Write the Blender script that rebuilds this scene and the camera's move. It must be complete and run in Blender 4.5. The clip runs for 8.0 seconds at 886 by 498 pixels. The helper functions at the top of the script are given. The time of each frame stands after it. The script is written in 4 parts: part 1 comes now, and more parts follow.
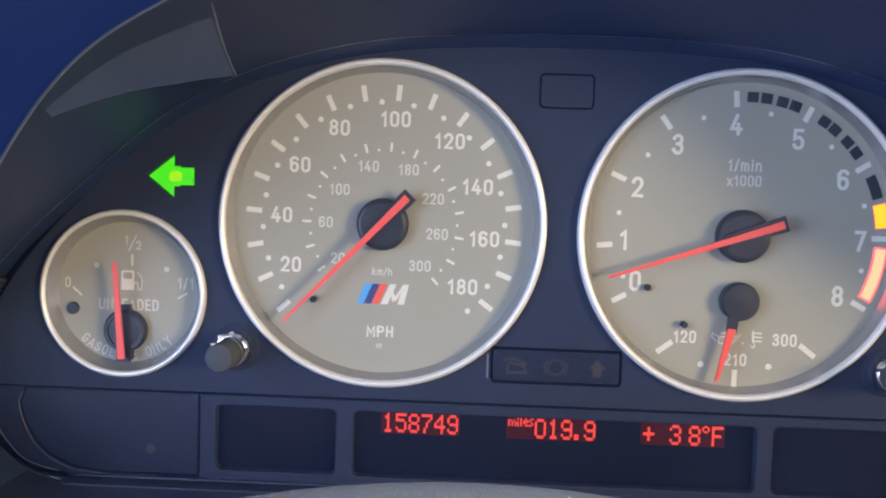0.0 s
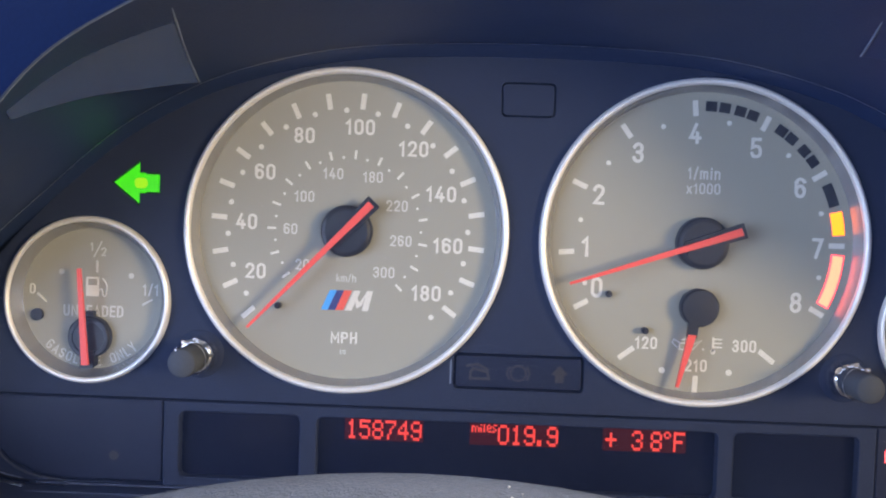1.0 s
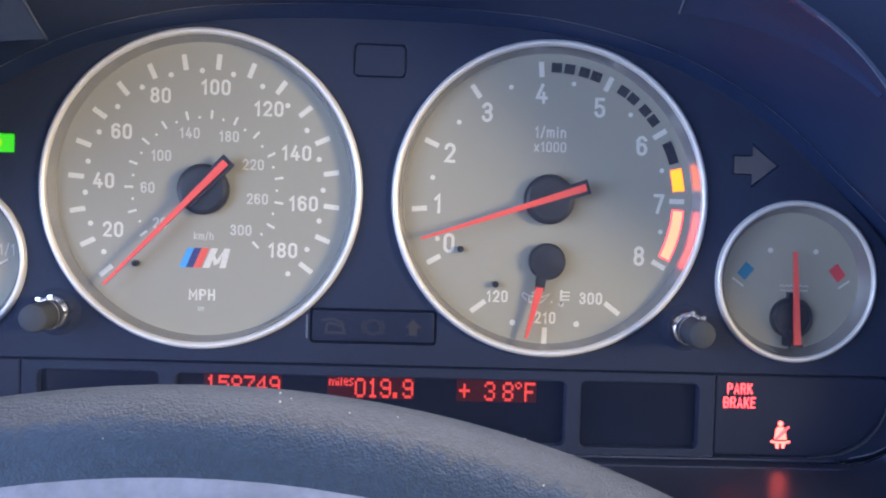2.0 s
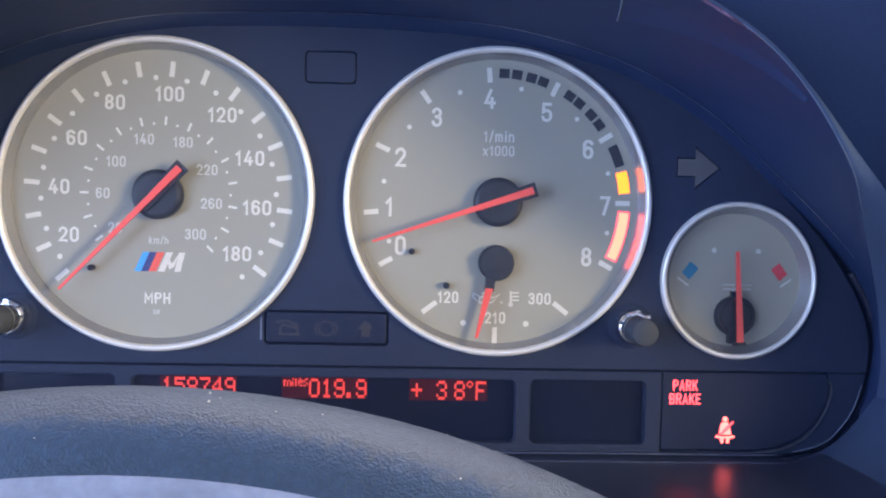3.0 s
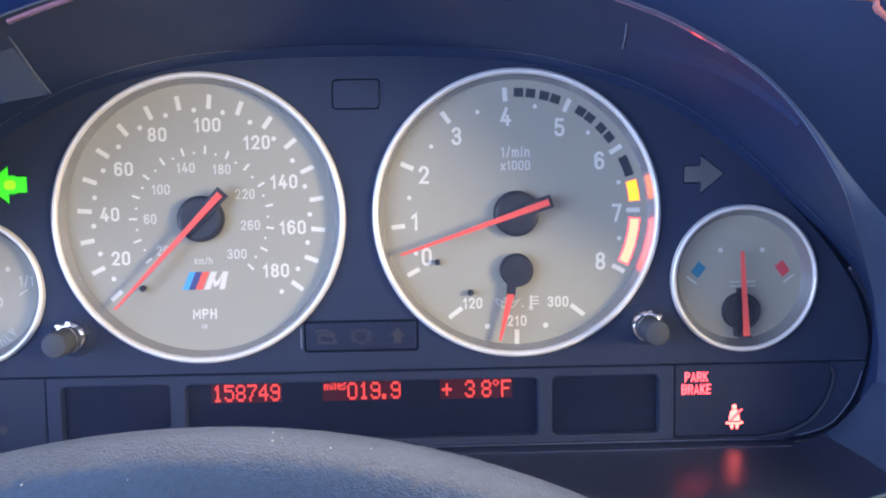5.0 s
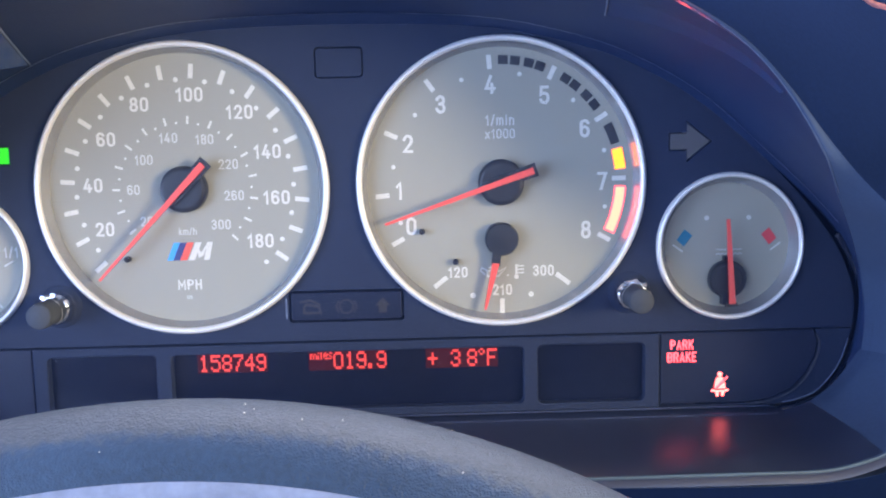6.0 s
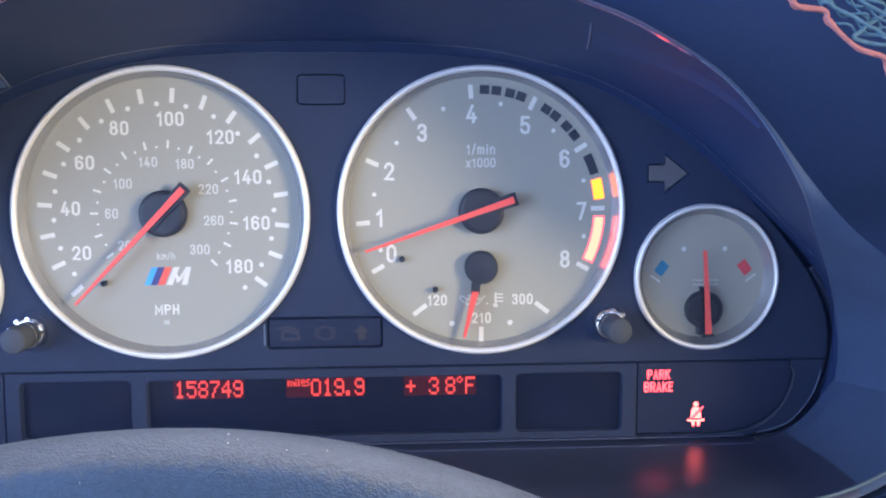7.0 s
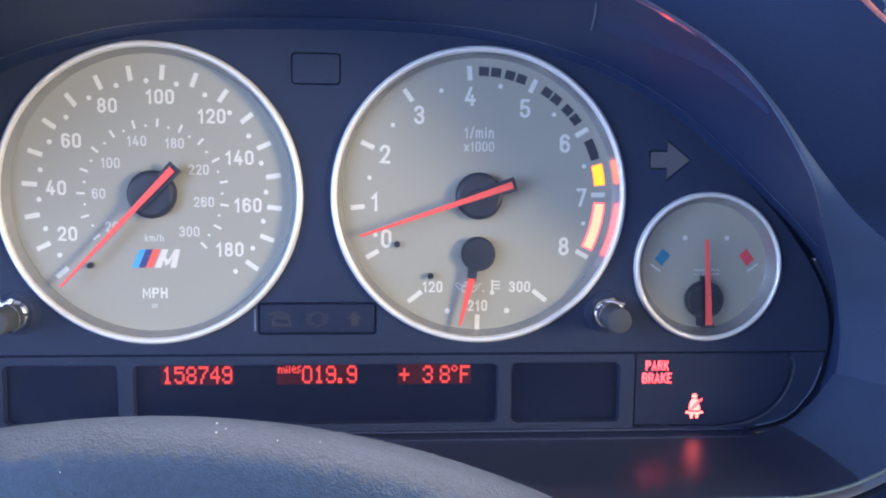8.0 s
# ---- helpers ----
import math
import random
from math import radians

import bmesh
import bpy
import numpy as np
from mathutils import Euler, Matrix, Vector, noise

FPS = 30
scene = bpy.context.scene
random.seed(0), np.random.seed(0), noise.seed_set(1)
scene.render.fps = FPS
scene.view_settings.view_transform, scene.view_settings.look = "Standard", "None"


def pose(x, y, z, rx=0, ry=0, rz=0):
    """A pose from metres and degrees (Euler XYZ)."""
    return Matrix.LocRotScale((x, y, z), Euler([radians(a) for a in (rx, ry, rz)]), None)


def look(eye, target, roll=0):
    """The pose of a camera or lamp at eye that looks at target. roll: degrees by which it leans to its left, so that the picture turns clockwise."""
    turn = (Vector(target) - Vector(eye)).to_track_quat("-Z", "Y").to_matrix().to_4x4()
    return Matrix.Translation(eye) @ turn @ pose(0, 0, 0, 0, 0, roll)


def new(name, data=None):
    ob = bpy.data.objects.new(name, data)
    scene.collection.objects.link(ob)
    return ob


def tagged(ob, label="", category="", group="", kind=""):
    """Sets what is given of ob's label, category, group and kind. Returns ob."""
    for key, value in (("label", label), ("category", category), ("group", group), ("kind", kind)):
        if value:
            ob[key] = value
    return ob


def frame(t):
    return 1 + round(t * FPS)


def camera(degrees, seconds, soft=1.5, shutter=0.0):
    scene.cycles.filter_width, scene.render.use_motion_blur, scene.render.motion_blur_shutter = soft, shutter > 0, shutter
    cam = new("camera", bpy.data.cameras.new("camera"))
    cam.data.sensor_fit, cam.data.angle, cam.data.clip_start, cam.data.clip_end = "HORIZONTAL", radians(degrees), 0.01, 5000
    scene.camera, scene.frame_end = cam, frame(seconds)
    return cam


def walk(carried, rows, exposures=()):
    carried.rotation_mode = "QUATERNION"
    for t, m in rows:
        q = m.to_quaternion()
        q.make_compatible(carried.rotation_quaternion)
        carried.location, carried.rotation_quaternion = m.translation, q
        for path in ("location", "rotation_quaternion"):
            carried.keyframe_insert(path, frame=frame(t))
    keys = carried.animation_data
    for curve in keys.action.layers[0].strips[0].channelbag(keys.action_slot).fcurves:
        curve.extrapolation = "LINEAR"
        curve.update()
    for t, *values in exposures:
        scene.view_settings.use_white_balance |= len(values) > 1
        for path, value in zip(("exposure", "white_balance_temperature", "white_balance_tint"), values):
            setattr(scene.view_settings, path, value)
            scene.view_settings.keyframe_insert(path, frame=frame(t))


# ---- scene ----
# Camera: seconds, eye in millimetres, yaw, pitch and roll in degrees
MM = 0.001
cam = camera(51.0, 8.0, soft=2.0)
PATH = [
    (0, -25.05, -279.62, 11.71, 2.09, -3.77, 1.83),
    (0.5, -21.36, -279.48, 6.79, 2.45, -2.78, 2.14),
    (1, -17.69, -282.13, 7.23, 1.34, -2.34, 1.95),
    (1.5, -3.09, -285.77, 0.16, -0.53, -2.44, 1.61),
    (2, 11.62, -290.45, -5.44, -1.83, -2.13, 1.64),
    (2.2, 13.63, -290.73, -11.09, -3.02, -1.52, 1.87),
    (3.3, 23.00, -299.81, -0.94, -2.50, -2.20, 0.95),
    (3.5, 22.07, -301.25, 0.94, -2.05, -2.02, 0.94),
    (4, 20.91, -306.95, 5.18, -1.71, -3.10, 0.15),
    (4.5, 19.36, -313.58, 9.30, -1.15, -3.93, -0.85),
    (5.8, 20.52, -320.23, 21.69, -2.28, -6.60, -0.70),
    (6, 25.87, -317.11, 15.85, -1.35, -6.87, -1.22),
    (6.5, 18.68, -317.96, 18.25, -2.76, -6.13, -0.16),
    (7, 22.55, -317.48, 17.51, -3.22, -5.46, -0.33),
    (7.5, 21.91, -313.11, 19.58, -2.77, -6.12, -0.30),
    (8, 21.22, -309.85, 16.08, -3.79, -6.22, 0.49),
]
EXPOSURES = [(0.0, -0.30, 7350, 15), (1.5, -0.32, 7000, 16), (3.5, -0.19, 6500, 17), (4.5, 0.03, 6700, 18), (6.5, 0.04, 6300, 15.5), (8.0, -0.04, 6400, 15.5)]
walk(cam, [(t, pose(x * MM, y * MM, z * MM, 90 + pitch, 0, yaw) @ pose(0, 0, 0, 0, 0, roll)) for t, x, y, z, yaw, pitch, roll in PATH], EXPOSURES)

# ---- world and light ----
world = bpy.data.worlds.new("winter_sky")
world.use_nodes = True
scene.world = world
sky = world.node_tree.nodes.new("ShaderNodeTexSky")
sky.sky_type = "NISHITA"
sky.sun_disc = False
sky.sun_elevation = radians(14)
sky.sun_rotation = radians(100)
background = world.node_tree.nodes["Background"]
background.inputs["Strength"].default_value = 0.10
world.node_tree.links.new(sky.outputs["Color"], background.inputs["Color"])

sun_data = bpy.data.lights.new("sun", "SUN")
sun_data.energy, sun_data.angle, sun_data.color = 4.0, radians(0.5), (1.0, 0.9, 0.76)
sun = new("sun", sun_data)
sun.matrix_world = look((2.0, -0.6, 0.5), (0, -1.0, 0))


def window_light(name, eye, target, width, height, power, colour):
    data = bpy.data.lights.new(name, "AREA")
    data.shape, data.size, data.size_y, data.energy, data.color = "RECTANGLE", width, height, power, colour
    ob = new(name, data)
    ob.matrix_world = look(eye, target)
    return ob


window_light("passenger_window_light", (1.08, -1.00, 0.14), (0.0, -0.98, 0.08), 0.46, 0.28, 30.0, (1.0, 0.84, 0.54))
window_light("driver_window_light", (-0.43, -0.54, 0.02), (0.3, -0.52, 0.02), 0.72, 0.34, 9.6, (0.42, 0.60, 1.0))
window_light("rear_window_light", (0.45, -2.28, 0.20), (0.45, -1.0, 0.10), 1.20, 0.50, 9.0, (0.34, 0.54, 1.0))
window_light("windscreen_light", (0.14, 0.06, 0.51), (0.03, -0.20, -0.04), 0.90, 0.20, 13.5, (0.86, 0.88, 1.0))


# ---- materials ----
def material(name, colour, rough=0.5, metal=0.0, grain=0.0, grain_scale=900.0, bump=0.0, bump_scale=900.0, stain=0.12, stain_scale=35.0,
             specular=0.5, coat=0.0):
    """A painted, moulded or metal surface with grain and stains, in object space."""
    mat = bpy.data.materials.new(name)
    mat.use_nodes = True
    nodes, links = mat.node_tree.nodes, mat.node_tree.links
    shader = nodes["Principled BSDF"]
    shader.inputs["Roughness"].default_value = rough
    shader.inputs["Metallic"].default_value = metal
    shader.inputs["Specular IOR Level"].default_value = specular
    shader.inputs["Coat Weight"].default_value = coat
    shader.inputs["Coat Roughness"].default_value = 0.15
    place = nodes.new("ShaderNodeTexCoord")
    fine = nodes.new("ShaderNodeTexNoise")
    fine.inputs["Scale"].default_value = grain_scale
    fine.inputs["Detail"].default_value = 3.0
    broad = nodes.new("ShaderNodeTexNoise")
    broad.inputs["Scale"].default_value = stain_scale
    broad.inputs["Detail"].default_value = 5.0
    for tex in (fine, broad):
        links.new(place.outputs["Object"], tex.inputs["Vector"])
    # colour times (1 + grain noise + stain noise)
    add = nodes.new("ShaderNodeMath")
    add.operation = "MULTIPLY_ADD"
    links.new(fine.outputs["Fac"], add.inputs[0])
    add.inputs[1].default_value = 2 * grain
    add.inputs[2].default_value = 1 - grain - stain
    add2 = nodes.new("ShaderNodeMath")
    add2.operation = "MULTIPLY_ADD"
    links.new(broad.outputs["Fac"], add2.inputs[0])
    add2.inputs[1].default_value = 2 * stain
    links.new(add.outputs[0], add2.inputs[2])
    tint = nodes.new("ShaderNodeMix")
    tint.data_type, tint.blend_type = "RGBA", "MULTIPLY"
    tint.inputs["Factor"].default_value = 1.0
    tint.inputs["A"].default_value = (*colour, 1)
    links.new(add2.outputs[0], tint.inputs["B"])
    links.new(tint.outputs["Result"], shader.inputs["Base Color"])
    wear = nodes.new("ShaderNodeMapRange")
    wear.inputs["To Min"].default_value = max(0.02, rough - min(0.08, 0.6 * stain))
    wear.inputs["To Max"].default_value = min(1.0, rough + min(0.08, 0.6 * stain))
    links.new(broad.outputs["Fac"], wear.inputs["Value"])
    links.new(wear.outputs["Result"], shader.inputs["Roughness"])
    if bump:
        relief = nodes.new("ShaderNodeTexNoise")
        relief.inputs["Scale"].default_value = bump_scale
        relief.inputs["Detail"].default_value = 2.0
        links.new(place.outputs["Object"], relief.inputs["Vector"])
        node = nodes.new("ShaderNodeBump")
        node.inputs["Strength"].default_value = bump
        node.inputs["Distance"].default_value = 0.0004
        links.new(relief.outputs["Fac"], node.inputs["Height"])
        links.new(node.outputs["Normal"], shader.inputs["Normal"])
    return mat


def lamp_material(name, colour, strength, base=(0.02, 0.02, 0.02)):
    """A lit telltale or display element: it gives off light."""
    mat = bpy.data.materials.new(name)
    mat.use_nodes = True
    shader = mat.node_tree.nodes["Principled BSDF"]
    shader.inputs["Base Color"].default_value = (*base, 1)
    shader.inputs["Roughness"].default_value = 0.4
    shader.inputs["Emission Color"].default_value = (*colour, 1)
    shader.inputs["Emission Strength"].default_value = strength
    return mat


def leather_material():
    """Grained leather; light is painted into its colour, grey along the crown of the rim and blue below, with a ragged
    edge.
    """
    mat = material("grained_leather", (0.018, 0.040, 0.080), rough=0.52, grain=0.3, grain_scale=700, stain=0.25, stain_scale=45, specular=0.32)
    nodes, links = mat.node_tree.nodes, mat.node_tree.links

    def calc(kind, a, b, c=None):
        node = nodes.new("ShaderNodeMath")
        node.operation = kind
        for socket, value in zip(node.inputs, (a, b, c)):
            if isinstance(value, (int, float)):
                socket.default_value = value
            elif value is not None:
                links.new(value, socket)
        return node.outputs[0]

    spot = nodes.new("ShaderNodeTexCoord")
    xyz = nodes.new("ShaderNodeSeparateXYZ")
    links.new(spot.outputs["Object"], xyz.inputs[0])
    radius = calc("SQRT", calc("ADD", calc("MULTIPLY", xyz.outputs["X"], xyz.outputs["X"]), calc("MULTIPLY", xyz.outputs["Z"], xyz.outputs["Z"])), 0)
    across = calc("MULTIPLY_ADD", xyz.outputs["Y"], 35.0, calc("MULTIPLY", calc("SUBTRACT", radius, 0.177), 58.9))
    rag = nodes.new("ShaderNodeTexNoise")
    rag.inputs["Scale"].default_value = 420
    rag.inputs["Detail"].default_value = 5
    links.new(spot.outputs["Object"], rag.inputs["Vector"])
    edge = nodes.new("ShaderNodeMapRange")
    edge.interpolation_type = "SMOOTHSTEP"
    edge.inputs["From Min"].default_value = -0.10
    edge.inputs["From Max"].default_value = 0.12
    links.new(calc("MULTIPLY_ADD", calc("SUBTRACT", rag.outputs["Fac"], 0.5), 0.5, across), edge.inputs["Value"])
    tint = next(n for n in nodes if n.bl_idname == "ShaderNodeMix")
    # Crown tone: the light on top of the rim, put into the colour.
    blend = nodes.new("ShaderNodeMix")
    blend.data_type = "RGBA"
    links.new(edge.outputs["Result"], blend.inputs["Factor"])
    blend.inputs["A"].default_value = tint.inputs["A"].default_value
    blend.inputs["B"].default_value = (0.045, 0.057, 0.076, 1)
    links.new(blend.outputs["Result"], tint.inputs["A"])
    place = nodes.new("ShaderNodeTexCoord")
    cells = nodes.new("ShaderNodeTexVoronoi")
    cells.feature = "SMOOTH_F1"
    cells.inputs["Scale"].default_value = 2300
    soft = nodes.new("ShaderNodeTexNoise")
    soft.inputs["Scale"].default_value = 1250
    soft.inputs["Detail"].default_value = 4
    crease = nodes.new("ShaderNodeTexNoise")
    crease.inputs["Scale"].default_value = 300
    crease.inputs["Detail"].default_value = 3
    crease.inputs["Distortion"].default_value = 1.2
    for tex in (cells, soft, crease):
        links.new(place.outputs["Object"], tex.inputs["Vector"])
    fine = nodes.new("ShaderNodeMath")
    fine.operation = "ADD"
    links.new(cells.outputs["Distance"], fine.inputs[0])
    links.new(soft.outputs["Fac"], fine.inputs[1])
    total = nodes.new("ShaderNodeMath")
    total.operation = "MULTIPLY_ADD"
    links.new(crease.outputs["Fac"], total.inputs[0])
    total.inputs[1].default_value = 1.2
    links.new(fine.outputs[0], total.inputs[2])
    bump = nodes.new("ShaderNodeBump")
    bump.inputs["Strength"].default_value = 0.42
    bump.inputs["Distance"].default_value = 0.0005
    links.new(total.outputs[0], bump.inputs["Height"])
    links.new(bump.outputs["Normal"], nodes["Principled BSDF"].inputs["Normal"])
    return mat


FACE = material("charcoal_face_plastic", (0.0178, 0.0258, 0.051), rough=0.7, specular=0.14, grain=0.10, bump=0.10, bump_scale=2600, stain=0.12)
SMOKED = material("smoked_lamp_panel", (0.012, 0.017, 0.037), rough=0.4, specular=0.18, grain=0.05, stain=0.15, stain_scale=50)
GLASS_DARK = material("dark_display_glass", (0.004, 0.006, 0.016), rough=0.2, grain=0.0, stain=0.0, specular=0.25)
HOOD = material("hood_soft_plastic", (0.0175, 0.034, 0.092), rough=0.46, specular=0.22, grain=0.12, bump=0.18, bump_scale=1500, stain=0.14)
# Bluer, glossier hood plastic: the left panel's bright streak put into its colour.
HOOD_LIT_PANEL = material("liner_painted_streak", (0.018, 0.044, 0.130), rough=0.26, specular=0.6, grain=0.06, stain=0.2, stain_scale=18)
# Paler than HOOD: bluish light and haze at the corners put into the colour.
FLARE = material("flare_painted_light", (0.047, 0.074, 0.136), rough=0.75, specular=0.15, grain=0.12, bump=0.18, bump_scale=1500, stain=0.25, stain_scale=25)
# Metal with a pink tint that puts the lip's red glint into its colour.
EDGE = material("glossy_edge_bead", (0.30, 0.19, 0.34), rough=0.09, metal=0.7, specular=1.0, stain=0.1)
SHELF = material("glossy_shelf_plastic", (0.028, 0.037, 0.072), rough=0.33, specular=0.7, grain=0.06, stain=0.03, stain_scale=30)
TRIM = material("satin_trim_edge", (0.032, 0.037, 0.050), rough=0.4, stain=0.1)
# Pale lines that paint in the highlights on thin edges.
PALE_GLINT = material("edge_highlight", (0.11, 0.145, 0.22), rough=0.5, stain=0.4, stain_scale=160)
# Pale blue: the light caught by the shelf's front edge, painted in.
LIP = material("shelf_lip_painted_light", (0.07, 0.11, 0.15), rough=0.4, stain=0.3, stain_scale=60)
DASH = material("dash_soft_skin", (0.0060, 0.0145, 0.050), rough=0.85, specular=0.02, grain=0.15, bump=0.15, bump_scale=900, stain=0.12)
SATIN = material("satin_aluminium", (0.74, 0.74, 0.73), rough=0.38, metal=0.35, grain=0.05, grain_scale=1500, stain=0.06, stain_scale=60)
DIAL = material("grey_dial_print", (0.286, 0.282, 0.232), rough=0.55, grain=0.03, grain_scale=2200, stain=0.03, stain_scale=25)
DIAL_WALL = material("polished_dial_wall", (0.42, 0.425, 0.43), rough=0.22, metal=0.7, grain=0.03, stain=0.05)
PRINT = material("white_print", (0.62, 0.61, 0.55), rough=0.6, grain=0.04, stain=0.05)
FAINT = material("pale_print", (0.53, 0.525, 0.49), rough=0.6, grain=0.04, stain=0.05)
BLACK = material("black_plastic", (0.010, 0.012, 0.017), rough=0.42, grain=0.08, stain=0.15)
GLOSS_BLACK = material("glossy_black_moulding", (0.014, 0.018, 0.032), rough=0.16, specular=0.6, stain=0.08)
VOID = material("dark_gap", (0.006, 0.006, 0.008), rough=0.8, stain=0.1)
CORAL = material("coral_needle", (0.78, 0.085, 0.065), rough=0.45, grain=0.03, stain=0.06)
BLUE_PRINT = material("blue_print", (0.005, 0.16, 0.27), rough=0.5, stain=0.05)
NAVY_PRINT = material("navy_print", (0.03, 0.04, 0.16), rough=0.5, stain=0.05)
SKY_PRINT = material("sky_blue_print", (0.05, 0.33, 0.72), rough=0.5, stain=0.05)
RED_PRINT = material("red_print", (0.75, 0.10, 0.06), rough=0.5, stain=0.05)
WARN_PRINT = material("warm_red_print", (0.60, 0.06, 0.07), rough=0.5, stain=0.05)
LINT = material("pale_lint", (0.42, 0.42, 0.4), rough=0.8)
RUBBER = material("grey_rubber", (0.050, 0.060, 0.080), rough=0.75, grain=0.1, specular=0.3)
CHROME = material("chrome", (0.85, 0.85, 0.86), rough=0.2, metal=1.0, stain=0.05)
ICON_DIM = material("dim_brown_icon", (0.019, 0.018, 0.022), rough=0.55, stain=0.15)
ARROW_OFF = material("unlit_arrow_lens", (0.085, 0.085, 0.09), rough=0.5, grain=0.05, stain=0.1)
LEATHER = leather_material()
# Paler leather: bright light on the rim's inner side, painted into the colour.
LEATHER_LIT = material("painted_lit_leather", (0.165, 0.205, 0.30), rough=0.5, grain=0.3, grain_scale=420, bump=0.7, bump_scale=420, stain=0.45, stain_scale=60)
LIT_GREEN = lamp_material("lit_green_arrow", (0.015, 1.0, 0.0), 1.0)
LIT_CORE = lamp_material("lit_green_core", (0.36, 1.0, 0.0), 1.1)
LIT_RED = lamp_material("lit_red_letters", (1.0, 0.065, 0.075), 5.8)
LIT_BELT = lamp_material("lit_orange_red_symbol", (1.0, 0.12, 0.10), 7.0)
LIT_DOTS = lamp_material("lit_red_dots", (1.0, 0.055, 0.035), 1.3)
LIT_HAZE = lamp_material("lit_red_field", (1.0, 0.03, 0.05), 0.055, (0.004, 0.004, 0.006))
LIT_HAZE.node_tree.nodes["Principled BSDF"].inputs["Specular IOR Level"].default_value = 0.15
LIT_YELLOW = lamp_material("lit_amber_segment", (1.0, 0.17, 0.001), 5.5)
LIT_RIM = lamp_material("lit_deep_red_border", (1.0, 0.05, 0.07), 5.0)
LIT_SEGMENT = lamp_material("lit_red_segment", (1.0, 0.16, 0.09), 5.4)
CABIN = material("cabin_trim_cloth", (0.30, 0.30, 0.31), rough=0.85, grain=0.2, stain=0.1)


# ---- mesh helpers: x right, z up, y into the dash; millimetres in, metres out ----
def part(name, bm, mat, parent=None, label="", smooth=False, at=None):
    mesh = bpy.data.meshes.new(name)
    bmesh.ops.recalc_face_normals(bm, faces=bm.faces[:])
    bm.to_mesh(mesh)
    bm.free()
    mesh.materials.append(mat)
    if smooth:
        mesh.polygons.foreach_set("use_smooth", [True] * len(mesh.polygons))
    ob = new(name, mesh)
    if parent:
        ob.parent = parent
    if at is not None:
        ob.matrix_basis = at
    if label:
        tagged(ob, label)
    return ob


def thing(name, label, category, at=(0, 0, 0), group="", kind=""):
    ob = new(name)
    ob.location = [v * MM for v in at]
    ob.empty_display_size = 0.02
    return tagged(ob, label, category, group, kind)


def prism(loop, y0, y1, bm=None):
    """A flat outline of (x, z) points made solid between y0 and y1 (the front)."""
    bm = bm or bmesh.new()
    back = [bm.verts.new((x * MM, y0 * MM, z * MM)) for x, z in loop]
    front = [bm.verts.new((x * MM, y1 * MM, z * MM)) for x, z in loop]
    n = len(loop)
    for a in range(n):
        b = (a + 1) % n
        bm.faces.new((back[a], back[b], front[b], front[a]))
    bm.faces.new(front)
    bm.faces.new(back)
    return bm


def plate(outer, holes, y0, y1, edge=0.0):
    """A plate with holes: outlines of (x, z), between y0 (back) and y1 (front), its rims eased by edge."""
    bm = bmesh.new()
    edges = []
    for loop in (outer, *holes):
        verts = [bm.verts.new((x * MM, y1 * MM, z * MM)) for x, z in loop]
        edges += [bm.edges.new((verts[n], verts[(n + 1) % len(verts)])) for n in range(len(verts))]
    bmesh.ops.triangle_fill(bm, use_beauty=True, edges=edges)
    faces = bm.faces[:]
    made = bmesh.ops.extrude_face_region(bm, geom=faces)
    for v in (g for g in made["geom"] if isinstance(g, bmesh.types.BMVert)):
        v.co.y = y0 * MM
    if edge:
        rim = [e for e in bm.edges if all(abs(v.co.y - y1 * MM) < 1e-7 for v in e.verts) and any(abs(f.normal.y) < 0.5 for f in e.link_faces)]
        bm.normal_update()
        rim = [e for e in bm.edges if all(abs(v.co.y - y1 * MM) < 1e-7 for v in e.verts) and any(abs(f.normal.y) < 0.5 for f in e.link_faces)]
        bmesh.ops.bevel(bm, geom=rim, offset=edge * MM, segments=2, affect="EDGES", profile=0.5)
    return bm


def circle(cx, cz, r, n=64):
    return [(cx + r * math.sin(2 * math.pi * k / n), cz + r * math.cos(2 * math.pi * k / n)) for k in range(n)]


def round_rect(x0, z0, x1, z1, r, n=6):
    out = []
    for cx, cz, a0 in ((x1 - r, z1 - r, 0), (x1 - r, z0 + r, 90), (x0 + r, z0 + r, 180), (x0 + r, z1 - r, 270)):
        out += [(cx + r * math.sin(radians(a0 + 90 * k / n)), cz + r * math.cos(radians(a0 + 90 * k / n))) for k in range(n + 1)]
    return out


def smooth_loop(points, steps=8, closed=True):
    """A Catmull-Rom curve through points of any dimension."""
    pts = [Vector(p) for p in points]
    n, out = len(pts), []
    for k in range(n if closed else n - 1):
        if closed:
            a, b, c, d = pts[k - 1], pts[k], pts[(k + 1) % n], pts[(k + 2) % n]
        else:
            a, b, c, d = pts[max(k - 1, 0)], pts[k], pts[k + 1], pts[min(k + 2, n - 1)]
        for s in range(steps):
            t = s / steps
            out.append(0.5 * (2 * b + (c - a) * t + (2 * a - 5 * b + 4 * c - d) * t * t + (3 * b - a - 3 * c + d) * t ** 3))
    if not closed:
        out.append(pts[-1])
    return out


def lathe(profile, cx, cz, n=96, caps=False):
    """Turns (radius, y) pairs round the axis along y through (cx, cz)."""
    bm = bmesh.new()
    rings = []
    for r, y in profile:
        rings.append([bm.verts.new(((cx + r * math.sin(2 * math.pi * k / n)) * MM, y * MM, (cz + r * math.cos(2 * math.pi * k / n)) * MM)) for k in range(n)])
    for a, b in zip(rings, rings[1:]):
        for k in range(n):
            bm.faces.new((a[k], a[(k + 1) % n], b[(k + 1) % n], b[k]))
    if caps:
        bm.faces.new(rings[0])
        bm.faces.new(rings[-1])
    return bm


